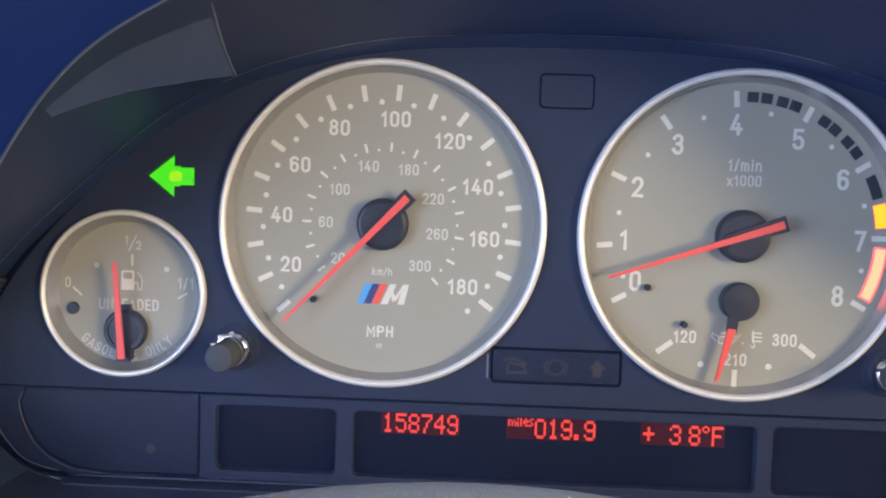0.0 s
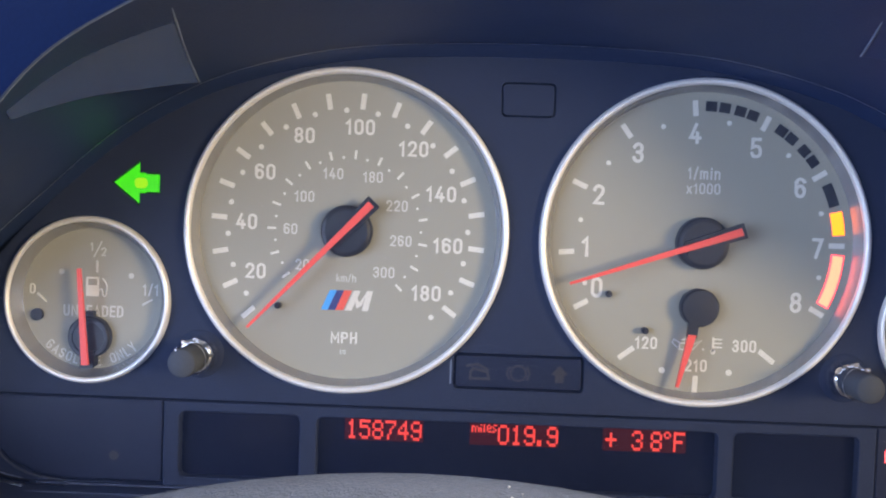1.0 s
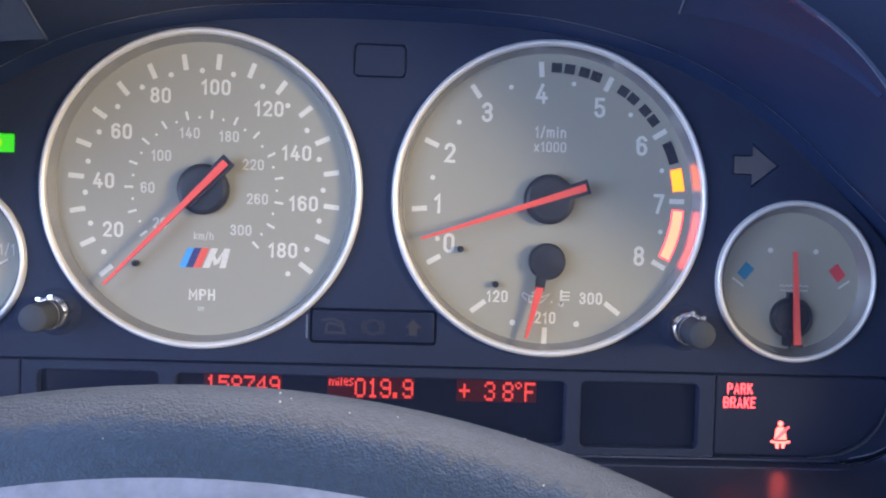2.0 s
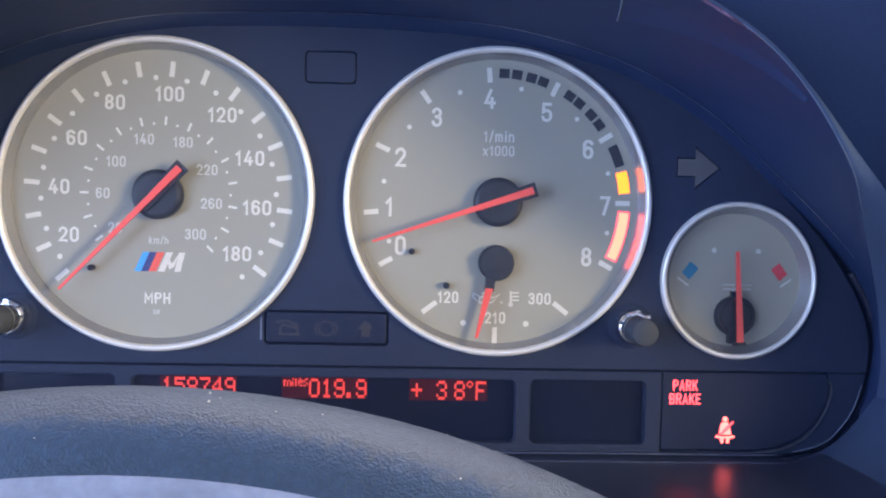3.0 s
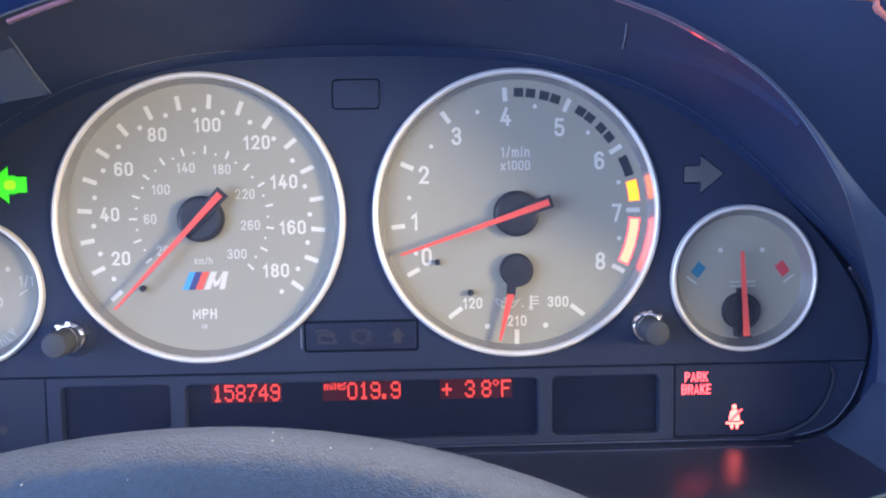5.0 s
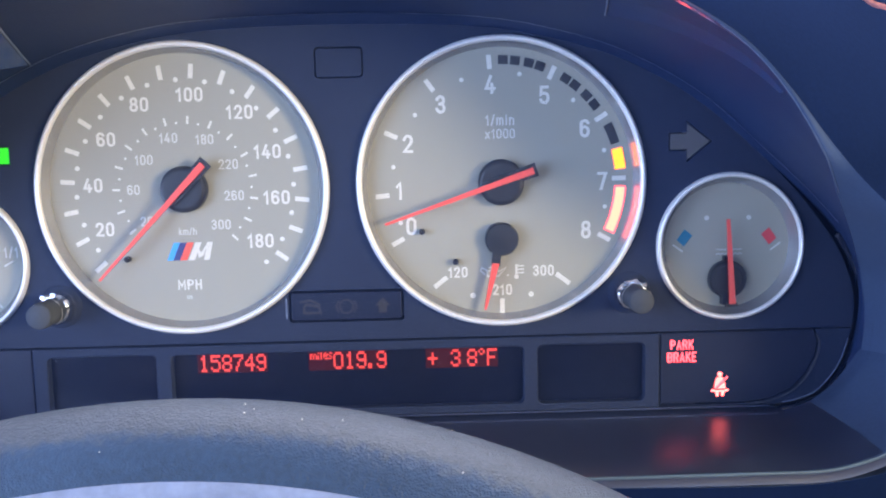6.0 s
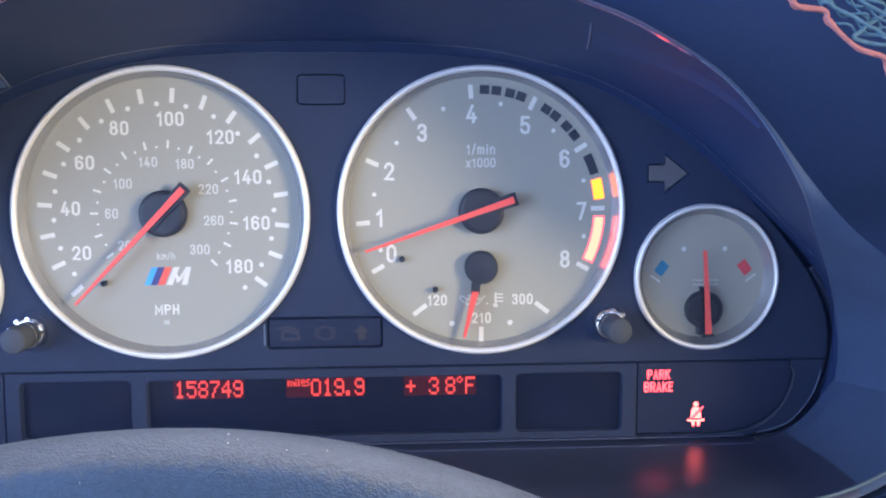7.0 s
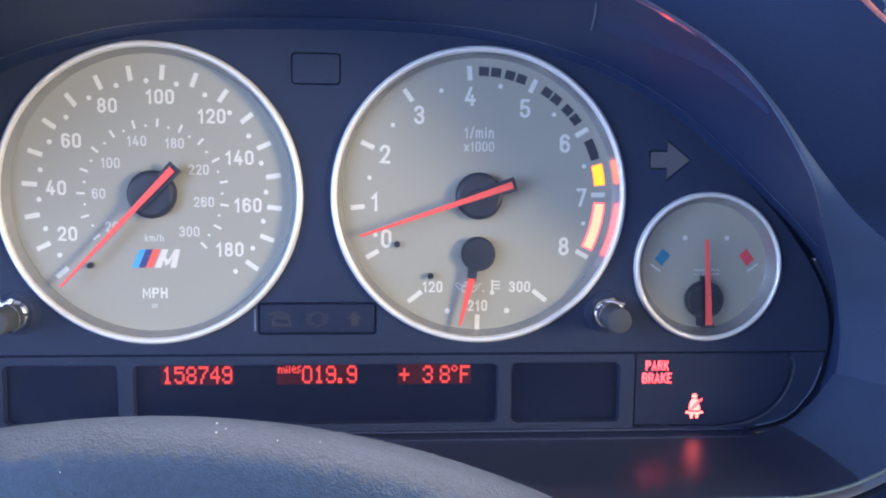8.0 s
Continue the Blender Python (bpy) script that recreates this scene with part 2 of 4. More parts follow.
def sweep(points, radius, n=8, closed=False):
    """A tube of the given radius along 3D points (millimetres)."""
    bm = bmesh.new()
    pts = [Vector(p) for p in points]
    rings = []
    for k, p in enumerate(pts):
        ahead = pts[(k + 1) % len(pts)] if closed or k + 1 < len(pts) else p
        behind = pts[k - 1] if closed or k else p
        way = (ahead - behind).normalized()
        side = way.cross(Vector((0, 1, 0)))
        side = (side if side.length > 1e-3 else Vector((1, 0, 0))).normalized()
        up = side.cross(way)
        rings.append([bm.verts.new((p + radius * (math.cos(a) * side + math.sin(a) * up)) * MM) for a in (2 * math.pi * j / n for j in range(n))])
    for k in range(len(rings) if closed else len(rings) - 1):
        a, b = rings[k], rings[(k + 1) % len(rings)]
        for j in range(n):
            bm.faces.new((a[j], a[(j + 1) % n], b[(j + 1) % n], b[j]))
    if not closed:
        bm.faces.new(rings[0])
        bm.faces.new(rings[-1])
    return bm


def polar(cx, cz, r, degrees):
    return cx + r * math.sin(radians(degrees)), cz + r * math.cos(radians(degrees))


def bar(cx, cz, r0, r1, degrees, width):
    """The outline of a radial stroke of a dial."""
    s, c = math.sin(radians(degrees)), math.cos(radians(degrees))
    h = width / 2
    return [(cx + r * s + w * c, cz + r * c - w * s) for r, w in ((r0, -h), (r0, h), (r1, h), (r1, -h))]


def arc_band(cx, cz, r0, r1, a0, a1, n=10):
    return [polar(cx, cz, r1, a0 + (a1 - a0) * k / n) for k in range(n + 1)] + [polar(cx, cz, r0, a1 - (a1 - a0) * k / n) for k in range(n + 1)]


def bow(cx, cy, rx, ry, a0, a1, n=8):
    """Points of an arc, degrees anticlockwise from the right."""
    return [(cx + rx * math.cos(radians(a0 + (a1 - a0) * k / n)), cy + ry * math.sin(radians(a0 + (a1 - a0) * k / n))) for k in range(n + 1)]


def stroke_band(points, width, closed, y0, y1, place, bm):
    """A solid stroke of even width along (u, v) points; place turns them into (x, z)."""
    pts = [Vector(p) for p in points]
    n = len(pts)
    if not closed:
        pts[0] = pts[0] + (pts[0] - pts[1]).normalized() * width * 0.5
        pts[-1] = pts[-1] + (pts[-1] - pts[-2]).normalized() * width * 0.5
    rows = []
    for k, p in enumerate(pts):
        a = (p - pts[k - 1]).normalized() if closed or k else (pts[1] - p).normalized()
        b = (pts[(k + 1) % n] - p).normalized() if closed or k + 1 < n else a
        mid = a + b
        mid = mid.normalized() if mid.length > 1e-4 else a
        side = Vector((-mid.y, mid.x))
        reach = 0.5 * width / max(0.55, abs(side.dot(Vector((-a.y, a.x)))))
        row = []
        for sign in (1, -1):
            x, z = place(*(p + side * reach * sign))
            row += [bm.verts.new((x * MM, y * MM, z * MM)) for y in (y0, y1)]
        rows.append(row)
    for k in range(n if closed else n - 1):
        (a, b, c, d), (e, f, g, h) = rows[k], rows[(k + 1) % n]
        for quad in ((b, d, h, f), (a, e, g, c), (a, b, f, e), (c, g, h, d)):
            bm.faces.new(quad)
    if not closed:
        for a, b, c, d in (rows[0], rows[-1]):
            bm.faces.new((a, b, d, c))
    return bm


RV = 0.24
OVAL = bow(0.5, 1 - RV, 0.5, RV, 180, 0) + bow(0.5, RV, 0.5, RV, 0, -180)
BOWL = [(0, 0.47), (0, 1)] + bow(0.55, 0.735, 0.45, 0.265, 90, -90) + [(0, 0.47)]
SIX = [bow(0.5, 0.30, 0.5, 0.30, 180, -180, 16)[:-1] + [None], [(0, 0.30), (0, 1 - RV)] + bow(0.5, 1 - RV, 0.5, RV, 180, 25)]
# condensed upright characters: width, then their strokes in a unit box (None at the end closes a stroke)
STROKES = {
    "0": (1.0, [OVAL + [None]]), "O": (1.0, [OVAL + [None]]),
    "1": (0.62, [[(0.05, 0.76), (0.72, 0.98), (0.72, 0)]]),
    "2": (1.0, [bow(0.5, 1 - RV, 0.5, RV, 175, 0) + [(0.98, 0.66), (0.86, 0.52), (0.04, 0.02), (1, 0)]]),
    "3": (1.0, [bow(0.5, 0.765, 0.46, 0.235, 165, -75), bow(0.5, 0.265, 0.5, 0.265, 75, -165), [(0.42, 0.53), (0.62, 0.53)]]),
    "4": (1.08, [[(0.56, 1), (0.0, 0.27), (1, 0.25)], [(0.72, 0.52), (0.72, 0)]]),
    "5": (1.0, [[(0.92, 1), (0.1, 1), (0.04, 0.53)] + bow(0.48, 0.34, 0.52, 0.27, 115, 0) + bow(0.5, RV, 0.5, RV, 0, -165)]),
    "6": (1.0, SIX), "7": (0.95, [[(0, 1), (1, 1), (0.34, 0)]]),
    "8": (1.0, [bow(0.5, 0.765, 0.45, 0.235, 90, -270, 16)[:-1] + [None], bow(0.5, 0.265, 0.5, 0.265, 90, -270, 16)[:-1] + [None]]),
    "9": (1.0, [[p and (1 - p[0], 1 - p[1]) for p in path] for path in SIX]),
    "/": (0.7, [[(0, -0.05), (1, 1.05)]]),
    "A": (1.05, [[(0, 0), (0.5, 1), (1, 0)], [(0.2, 0.27), (0.8, 0.27)]]),
    "B": (1.0, [BOWL + [None], [(0, 0.47), (0, 0)] + bow(0.52, 0.245, 0.48, 0.245, -90, 90) + [(0, 0.49)]]),
    "D": (1.0, [[(0, 0), (0, 1), (0.4, 1)] + bow(0.4, 0.72, 0.6, 0.28, 90, 0, 6) + bow(0.4, 0.28, 0.6, 0.28, 0, -90, 6) + [None]]),
    "E": (0.85, [[(1, 1), (0, 1), (0, 0), (1, 0)], [(0, 0.52), (0.85, 0.52)]]),
    "G": (1.0, [bow(0.5, 1 - RV, 0.5, RV, 15, 180) + bow(0.5, RV, 0.5, RV, 180, 360) + [(1, 0.48), (0.55, 0.48)]]),
    "H": (1.0, [[(0, 0), (0, 1)], [(1, 0), (1, 1)], [(0, 0.51), (1, 0.51)]]),
    "I": (0.3, [[(0.5, 0), (0.5, 1)]]),
    "K": (1.0, [[(0, 0), (0, 1)], [(0.98, 1), (0.02, 0.36)], [(0.34, 0.57), (1, 0)]]),
    "L": (0.8, [[(0, 1), (0, 0), (1, 0)]]),
    "M": (1.3, [[(0, 0), (0, 1), (0.5, 0.3), (1, 1), (1, 0)]]),
    "N": (1.08, [[(0, 0), (0, 1), (1, 0), (1, 1)]]),
    "P": (1.0, [[(0, 0), (0, 0.47)], BOWL + [None]]),
    "R": (1.0, [[(0, 0), (0, 0.47)], BOWL + [None], [(0.55, 0.47), (1, 0)]]),
    "S": (1.0, [bow(0.5, 0.755, 0.47, 0.245, 20, 260) + bow(0.5, 0.255, 0.5, 0.255, 80, -160)]),
    "U": (1.0, [[(0, 1)] + bow(0.5, RV, 0.5, RV, 180, 360) + [(1, 1)]]),
    "Y": (1.0, [[(0, 1), (0.5, 0.45), (1, 1)], [(0.5, 0.45), (0.5, 0)]]),
    "h": (0.95, [[(0, 0), (0, 1)], [(0, 0.5)] + bow(0.5, 0.5, 0.5, 0.2, 180, 0, 6) + [(1, 0)]]),
    "i": (0.3, [[(0.5, 0), (0.5, 0.7)], [(0.5, 0.94), (0.5, 0.98)]]),
    "k": (0.9, [[(0, 0), (0, 1)], [(0.95, 0.7), (0.02, 0.26)], [(0.3, 0.4), (1, 0)]]),
    "m": (1.5, [[(0, 0), (0, 0.7)], [(0, 0.52)] + bow(0.25, 0.52, 0.25, 0.18, 180, 0, 6) + [(0.5, 0)], [(0.5, 0.52)] + bow(0.75, 0.52, 0.25, 0.18, 180, 0, 6) + [(1, 0)]]),
    "n": (0.95, [[(0, 0), (0, 0.7)], [(0, 0.5)] + bow(0.5, 0.5, 0.5, 0.2, 180, 0, 6) + [(1, 0)]]),
    "x": (0.9, [[(0, 0), (1, 0.68)], [(0, 0.68), (1, 0)]]),
}


def lettering(name, text, x, z, height, y, mat, parent, wide=0.58, weight=0.165, gap=0.14, turn=0.0, label=""):
    """Condensed printed characters centred at (x, z); wide, weight and gap are shares of the height."""
    widths = [0.4 * wide if c == " " else STROKES[c][0] * (wide - weight) + weight for c in text]
    left = -(sum(widths) + gap * (len(text) - 1)) / 2
    s, c = math.sin(radians(turn)), math.cos(radians(turn))
    made = []
    for letter, w in zip(text, widths):
        if letter != " ":
            def place(u, v, left=left, w=w):
                a, b = height * (left + weight / 2 + u), height * (v + weight / 2 - 0.5)
                return x + a * c - b * s, z + a * s + b * c
            bm = bmesh.new()
            for layer, path in enumerate(STROKES[letter][1]):
                closed = path[-1] is None
                pts = [(u * (w - weight), v * (1 - weight)) for u, v in (path[:-1] if closed else path)]
                stroke_band(pts, weight, closed, y + 0.11, y - 0.02 * layer, place, bm)
            made.append(part(name, bm, mat, parent, label))
        left += w + gap
    return made


def sign_stroke(name, paths, width, y, mat, parent, label=""):
    """A drawn sign of even strokes through (x, z) points; None at the end closes a stroke."""
    bm = bmesh.new()
    for layer, path in enumerate(paths):
        closed = path[-1] is None
        stroke_band(path[:-1] if closed else path, width, closed, y + 0.11, y - 0.02 * layer, lambda u, v: (u, v), bm)
    return part(name, bm, mat, parent, label)


def mirrored(points):
    """The right half of an outline, from top middle to bottom middle, and its mirror image."""
    left = [(-p[0], *p[1:]) for p in reversed(points) if abs(p[0]) > 1e-6]
    return list(points) + left


# ---- the cabin that closes the place round the dash ----
def wall_with_opening(name, origin, u, v, width, height, hole, label):
    """A wall 30 mm thick with one window opening; hole: (u0, v0, u1, v1) in metres, or None."""
    outer = [(0, 0), (width, 0), (width, height), (0, height)]
    holes = [round_rect(hole[0], hole[1], hole[2], hole[3], 0.06)] if hole else []
    bm = plate([(a * 1000, b * 1000) for a, b in outer], [[(a * 1000, b * 1000) for a, b in h] for h in holes], 30, 0)
    ob = part(name, bm, CABIN)
    u, v = Vector(u), Vector(v)
    w = u.cross(v)
    ob.matrix_basis = Matrix.Translation(origin) @ Matrix((u, -w, v)).transposed().to_4x4()
    return tagged(ob, label, "wall", kind="structure")


X0, X1, Y0, Y1, Z0, Z1 = -0.46, 1.12, -2.32, 0.62, -0.80, 0.52
wall_with_opening("wall_passenger_side", (X1, Y1, Z0), (0, -1, 0), (0, 0, 1), Y1 - Y0, Z1 - Z0, (1.08, 0.50, 2.16, 1.31), "plain passenger side of the cabin with its window opening")
wall_with_opening("wall_driver_side", (X0, Y0, Z0), (0, 1, 0), (0, 0, 1), Y1 - Y0, Z1 - Z0, (1.06, 0.60, 2.26, 1.05), "plain driver side of the cabin with its window opening")
wall_with_opening("wall_rear", (X1, Y0, Z0), (-1, 0, 0), (0, 0, 1), X1 - X0, Z1 - Z0, (0.04, 0.52, 1.32, 1.20), "plain rear of the cabin with its window opening")
wall_with_opening("wall_front", (X0, Y1, Z0), (1, 0, 0), (0, 0, 1), X1 - X0, Z1 - Z0, (0.1, 0.95, 1.48, 1.26), "plain front of the cabin with the windscreen opening")
wall_with_opening("ceiling", (X0, Y1, Z1), (1, 0, 0), (0, -1, 0), X1 - X0, Y1 - Y0, (0.04, 0.28, 1.30, 0.86), "plain headliner of the cabin open at the windscreen")
wall_with_opening("floor", (X0, Y0, Z0), (1, 0, 0), (0, 1, 0), X1 - X0, Y1 - Y0, None, "plain dark carpet floor of the cabin")

# ---- the binnacle: a tunnel round the cluster, its front cowl and its edge ----
BACK = mirrored([(0, -2.7, 53.5), (30, -2.7, 53), (55, -2.7, 51), (80, -2.7, 45.5), (100, -2.7, 38), (122, -2.7, 25), (145, -1.5, 5), (163, 1, -11), (176, 4, -27), (180.5, 4, -43),
                 (178.8, 4, -58.6), (173, 4, -71), (161, 2, -81), (120, -2.7, -82.6), (60, -2.7, -82.6), (0, -2.7, -82.6)])
# the cluster's own outline, a few millimetres inside the hood at the lower corners
RIM = mirrored([(0, -2.7, 54), (30, -2.7, 53.6), (55, -2.7, 51.6), (80, -2.7, 46), (100, -2.7, 38.4), (122, -2.7, 25.3), (145, -2.7, 5), (160.5, -2.7, -12), (171, -2.7, -28), (175.6, -2.7, -43),
                (174.2, -2.7, -57), (168.5, -2.7, -70), (156, -2.7, -78.4), (120, -2.7, -81), (60, -2.7, -81), (0, -2.7, -81)])
FRONT = mirrored([(0, -75, 68), (35, -75, 66), (58, -75, 62.5), (79, -75, 56), (93, -75, 49.5), (109, -75, 39.5), (121, -75, 27), (132.3, -73.5, 10), (142.5, -60, -2), (156, -40, -15),
                  (169.5, -20, -32), (176.4, -9, -54), (171, -8, -73), (148, -7.5, -83.6), (70, -7.5, -82.6), (0, -7.5, -82.6)])
# the crest of the cowl in front of the lip
CREST = mirrored([(0, -78, 71.5), (35, -78, 69.5), (59.5, -78, 66), (81.5, -78, 59), (96, -78, 52), (113, -78, 41.5), (126, -78, 29), (138.5, -76, 12), (153, -72, -3), (172, -69, -20),
                  (192, -66, -42), (191, -62, -65), (171, -60, -79.5), (140, -61.5, -86), (70, -61.5, -85.5), (0, -61.5, -85.5)])


def wider_left(loop, dx=1.7, dz=1.4):
    """The loop with the upper left of the lip set a little further out."""
    out = []
    for x, y, z in loop:
        share = min(1.0, max(0.0, (-x - 35) / 40)) * min(1.0, max(0.0, (z + 25) / 25))
        out.append((x - dx * share, y, z + dz * share))
    return out


def narrow_top(front, crest):
    """The crest brought close to the lip along the top, where the lip is a plain edge."""
    out = []
    for p, q in zip(front, crest):
        least = 0.22 if p[0] > 0 else 0.10
        share = least + (1 - least) * min(1.0, max(0.0, ((22 if p[0] > 0 else -14) - p[2]) / 34))
        out.append(tuple(Vector(p).lerp(Vector(q), share)))
    return out


FRONT, CREST = wider_left(FRONT), wider_left(CREST)
CREST = narrow_top(FRONT, CREST)
OUTER = mirrored([(0, -32, 110), (50, -32, 109), (90, -35, 105), (125, -33, 97), (150, -30, 84), (176, -30, 66), (205, -30, 44), (228, -30, 20), (246, -30, -8), (258, -30, -38),
                  (262, -32, -72), (250, -36, -100), (220, -40, -118), (150, -44, -128), (70, -44, -130), (0, -44, -130)])


def loft(loops, steps=6):
    bm = bmesh.new()
    rings = [[bm.verts.new(p * MM) for p in smooth_loop(loop, steps)] for loop in loops]
    n = len(rings[0])
    for a, b in zip(rings, rings[1:]):
        for k in range(n):
            bm.faces.new((a[k], a[(k + 1) % n], b[(k + 1) % n], b[k]))
    return bm


def between(a, b, t, bulge=0.0):
    """The loop a share t of the way from a to b, bulging outwards by millimetres."""
    out = []
    for p, q in zip(a, b):
        v = Vector(p).lerp(Vector(q), t)
        away = Vector((v.x, 0, v.z + 12)).normalized()
        out.append(tuple(v + away * bulge))
    return out


binnacle = thing("instrument_binnacle", "dark navy moulded plastic hood curving over the gauges", "dash hood")
part("inner_shroud", loft([BACK] + [between(BACK, FRONT, t, 0.9 * math.sin(math.pi * t)) for t in (0.12, 0.3, 0.5, 0.7, 0.88)] + [FRONT]), HOOD, binnacle, "matt inner tunnel of the hood", smooth=True)


def forward(loop, d):
    """The loop brought forward by d where the lip is sharp, less towards the flared lower corners."""
    return [(x, y - d * min(1.0, max(0.0, (z + 14) / 30)), z) for x, y, z in loop]


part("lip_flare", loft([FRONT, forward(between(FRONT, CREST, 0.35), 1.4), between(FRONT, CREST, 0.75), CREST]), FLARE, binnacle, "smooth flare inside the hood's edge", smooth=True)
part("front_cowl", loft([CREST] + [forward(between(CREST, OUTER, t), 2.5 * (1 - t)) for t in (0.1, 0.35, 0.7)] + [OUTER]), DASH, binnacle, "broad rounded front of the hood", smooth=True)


def lip_band(width=1.3, thick=0.6, tilt=12.0, turn=0.70):
    """A narrow band of short overlapping facets along the hood's lip, facing into the opening; turned so the red glint
    fits the camera's view.
    """
    lip = smooth_loop(between(FRONT, CREST, 0.02), 18)
    half = [p for p in lip[:144] if p.z > 38]
    lip = [Vector((-p.x, p.y, p.z)) for p in reversed(half[1:60])] + half
    bm = bmesh.new()
    for p, q in zip(lip, lip[1:]):
        way = q - p
        inward = Vector((way.z, 0, -way.x)).normalized()
        inward = inward if inward.z < 0 else -inward
        inward.x *= turn
        inward.normalize()
        face = inward * math.cos(radians(tilt)) + Vector((0, -1, 0)) * math.sin(radians(tilt))
        run = way - face * way.dot(face)
        across = face.cross(run).normalized()
        mid = (p + q) / 2
        wide = width * min(1.0, max(0.12, (mid.z - 38) / 7))
        rings = [[bm.verts.new((mid + face * a + run * 0.5 * e + across * b * wide / 2) * MM) for e, b in ((-1, -1), (1, -1), (1, 1), (-1, 1))] for a in (-thick, 0.25)]
        for k in range(4):
            bm.faces.new((rings[0][k], rings[0][(k + 1) % 4], rings[1][(k + 1) % 4], rings[1][k]))
        for ring in rings:
            bm.faces.new(ring)
    return bm


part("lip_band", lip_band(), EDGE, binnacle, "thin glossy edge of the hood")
edge = smooth_loop(between(FRONT, CREST, 0.04), 6)
for line in ([p for p in edge[:60] if -4 < p.z < 43.5], [p for p in edge[-60:] if -4 < p.z < 66]):
    part("edge_line", sweep([(p.x, p.y - 0.4, p.z) for p in line], 0.14, 6), PALE_GLINT, binnacle, "thin pale line painted as the highlight on the hood's edge", smooth=True)


def liner(side):
    """A smooth wedge-shaped panel on the underside of the hood, following its curve; each side's outline is fitted to
    the camera's view.
    """
    back, front = smooth_loop(BACK, 6), smooth_loop(FRONT, 6)
    bm = bmesh.new()
    first, last = (18, 37) if side > 0 else (20, 37)
    grid = []

    def at(loop, k):
        n = int(math.floor(k))
        return loop[side * n % len(loop)].lerp(loop[side * (n + 1) % len(loop)], k - n)

    for step in range(10):
        row = []
        for k in range(first, last):
            share = (k - first) / (last - 1 - first)
            start, stop = (0.55 + 0.39 * share, 0.82 + 0.145 * share) if side > 0 else (0.30 + 0.57 * share ** 1.1, 0.965)
            t = start + (stop - start) * step / 9
            kk = k + (1 - share) * ((1.5 if side > 0 else 3.0) - 4.9 * (t - 0.38))
            stand = (0.8 if side > 0 else 4.2) * (1 - step / 9) ** 3 * min(1.0, 1.6 * (1 - share))
            v = at(back, kk).lerp(at(front, kk), t)
            away = Vector((v.x, 0, v.z + 12)).normalized()
            row.append(bm.verts.new((v + away * (0.9 * math.sin(math.pi * t) - 0.9 + (1.4 if side > 0 else 1.7) * step / 9 - stand)) * MM))
        grid.append(row)
    for a, b in zip(grid, grid[1:]):
        for k in range(len(a) - 1):
            bm.faces.new((a[k], a[k + 1], b[k + 1], b[k]))
    end = [row[0].co / MM - Vector((0, 0, 0.1)) for row in grid]
    made = bmesh.ops.extrude_face_region(bm, geom=bm.faces[:])
    for v in (g for g in made["geom"] if isinstance(g, bmesh.types.BMVert)):
        away = Vector((v.co.x, 0, v.co.z + 0.012)).normalized()
        v.co += away * 1.2 * MM
    panel = part("liner_panel", bm, HOOD if side > 0 else HOOD_LIT_PANEL, binnacle, "smooth panel under the hood", smooth=True)
    panel.data.set_sharp_from_angle(angle=radians(40))
    part("panel_end", sweep(end, 0.34, 6), PALE_GLINT, panel, "thin pale end strip, a painted highlight", smooth=True)
    return panel


liner(1)
liner(-1)

# dashboard behind and round the binnacle
dash = tagged(part("dashboard", plate([(-455, -300), (1115, -300), (1115, 74), (-455, 74)], [[(p.x, p.z) for p in smooth_loop(between(CREST, OUTER, 0.9), 4)]], 60, -28, edge=6), DASH), "dark soft-skinned dashboard round the instrument hood", "dashboard", kind="structure")

# ---- the instrument cluster ----
def lens_material():
    """Clear plastic; a thin uneven blue film puts a veil of haze into its colour."""
    mat = bpy.data.materials.new("clear_matt_lens")
    mat.use_nodes = True
    nodes, links = mat.node_tree.nodes, mat.node_tree.links
    nodes.remove(nodes["Principled BSDF"])
    clear = nodes.new("ShaderNodeBsdfTransparent")
    gloss = nodes.new("ShaderNodeBsdfGlossy")
    gloss.inputs["Roughness"].default_value = 0.34
    rim = nodes.new("ShaderNodeFresnel")
    rim.inputs["IOR"].default_value = 1.08
    mix = nodes.new("ShaderNodeMixShader")
    links.new(rim.outputs["Fac"], mix.inputs["Fac"])
    links.new(clear.outputs["BSDF"], mix.inputs[1])
    links.new(gloss.outputs["BSDF"], mix.inputs[2])
    haze = nodes.new("ShaderNodeBsdfDiffuse")
    haze.inputs["Color"].default_value = (0.22, 0.40, 1.0, 1)
    place = nodes.new("ShaderNodeTexCoord")
    film = nodes.new("ShaderNodeTexNoise")
    film.inputs["Scale"].default_value = 14.0
    film.inputs["Detail"].default_value = 6.0
    links.new(place.outputs["Object"], film.inputs["Vector"])
    amount = nodes.new("ShaderNodeMapRange")
    amount.inputs["To Min"].default_value = 0.005
    amount.inputs["To Max"].default_value = 0.013
    links.new(film.outputs["Fac"], amount.inputs["Value"])
    veiled = nodes.new("ShaderNodeMixShader")
    links.new(amount.outputs["Result"], veiled.inputs["Fac"])
    links.new(mix.outputs["Shader"], veiled.inputs[1])
    links.new(haze.outputs["BSDF"], veiled.inputs[2])
    links.new(veiled.outputs["Shader"], nodes["Material Output"].inputs["Surface"])
    return mat


SX, SZ, GX, GZ = 53.5, 0.2, 131.6, -23.3
cluster = thing("instrument_cluster", "charcoal instrument cluster with four grey ringed gauges and red displays", "instrument cluster")


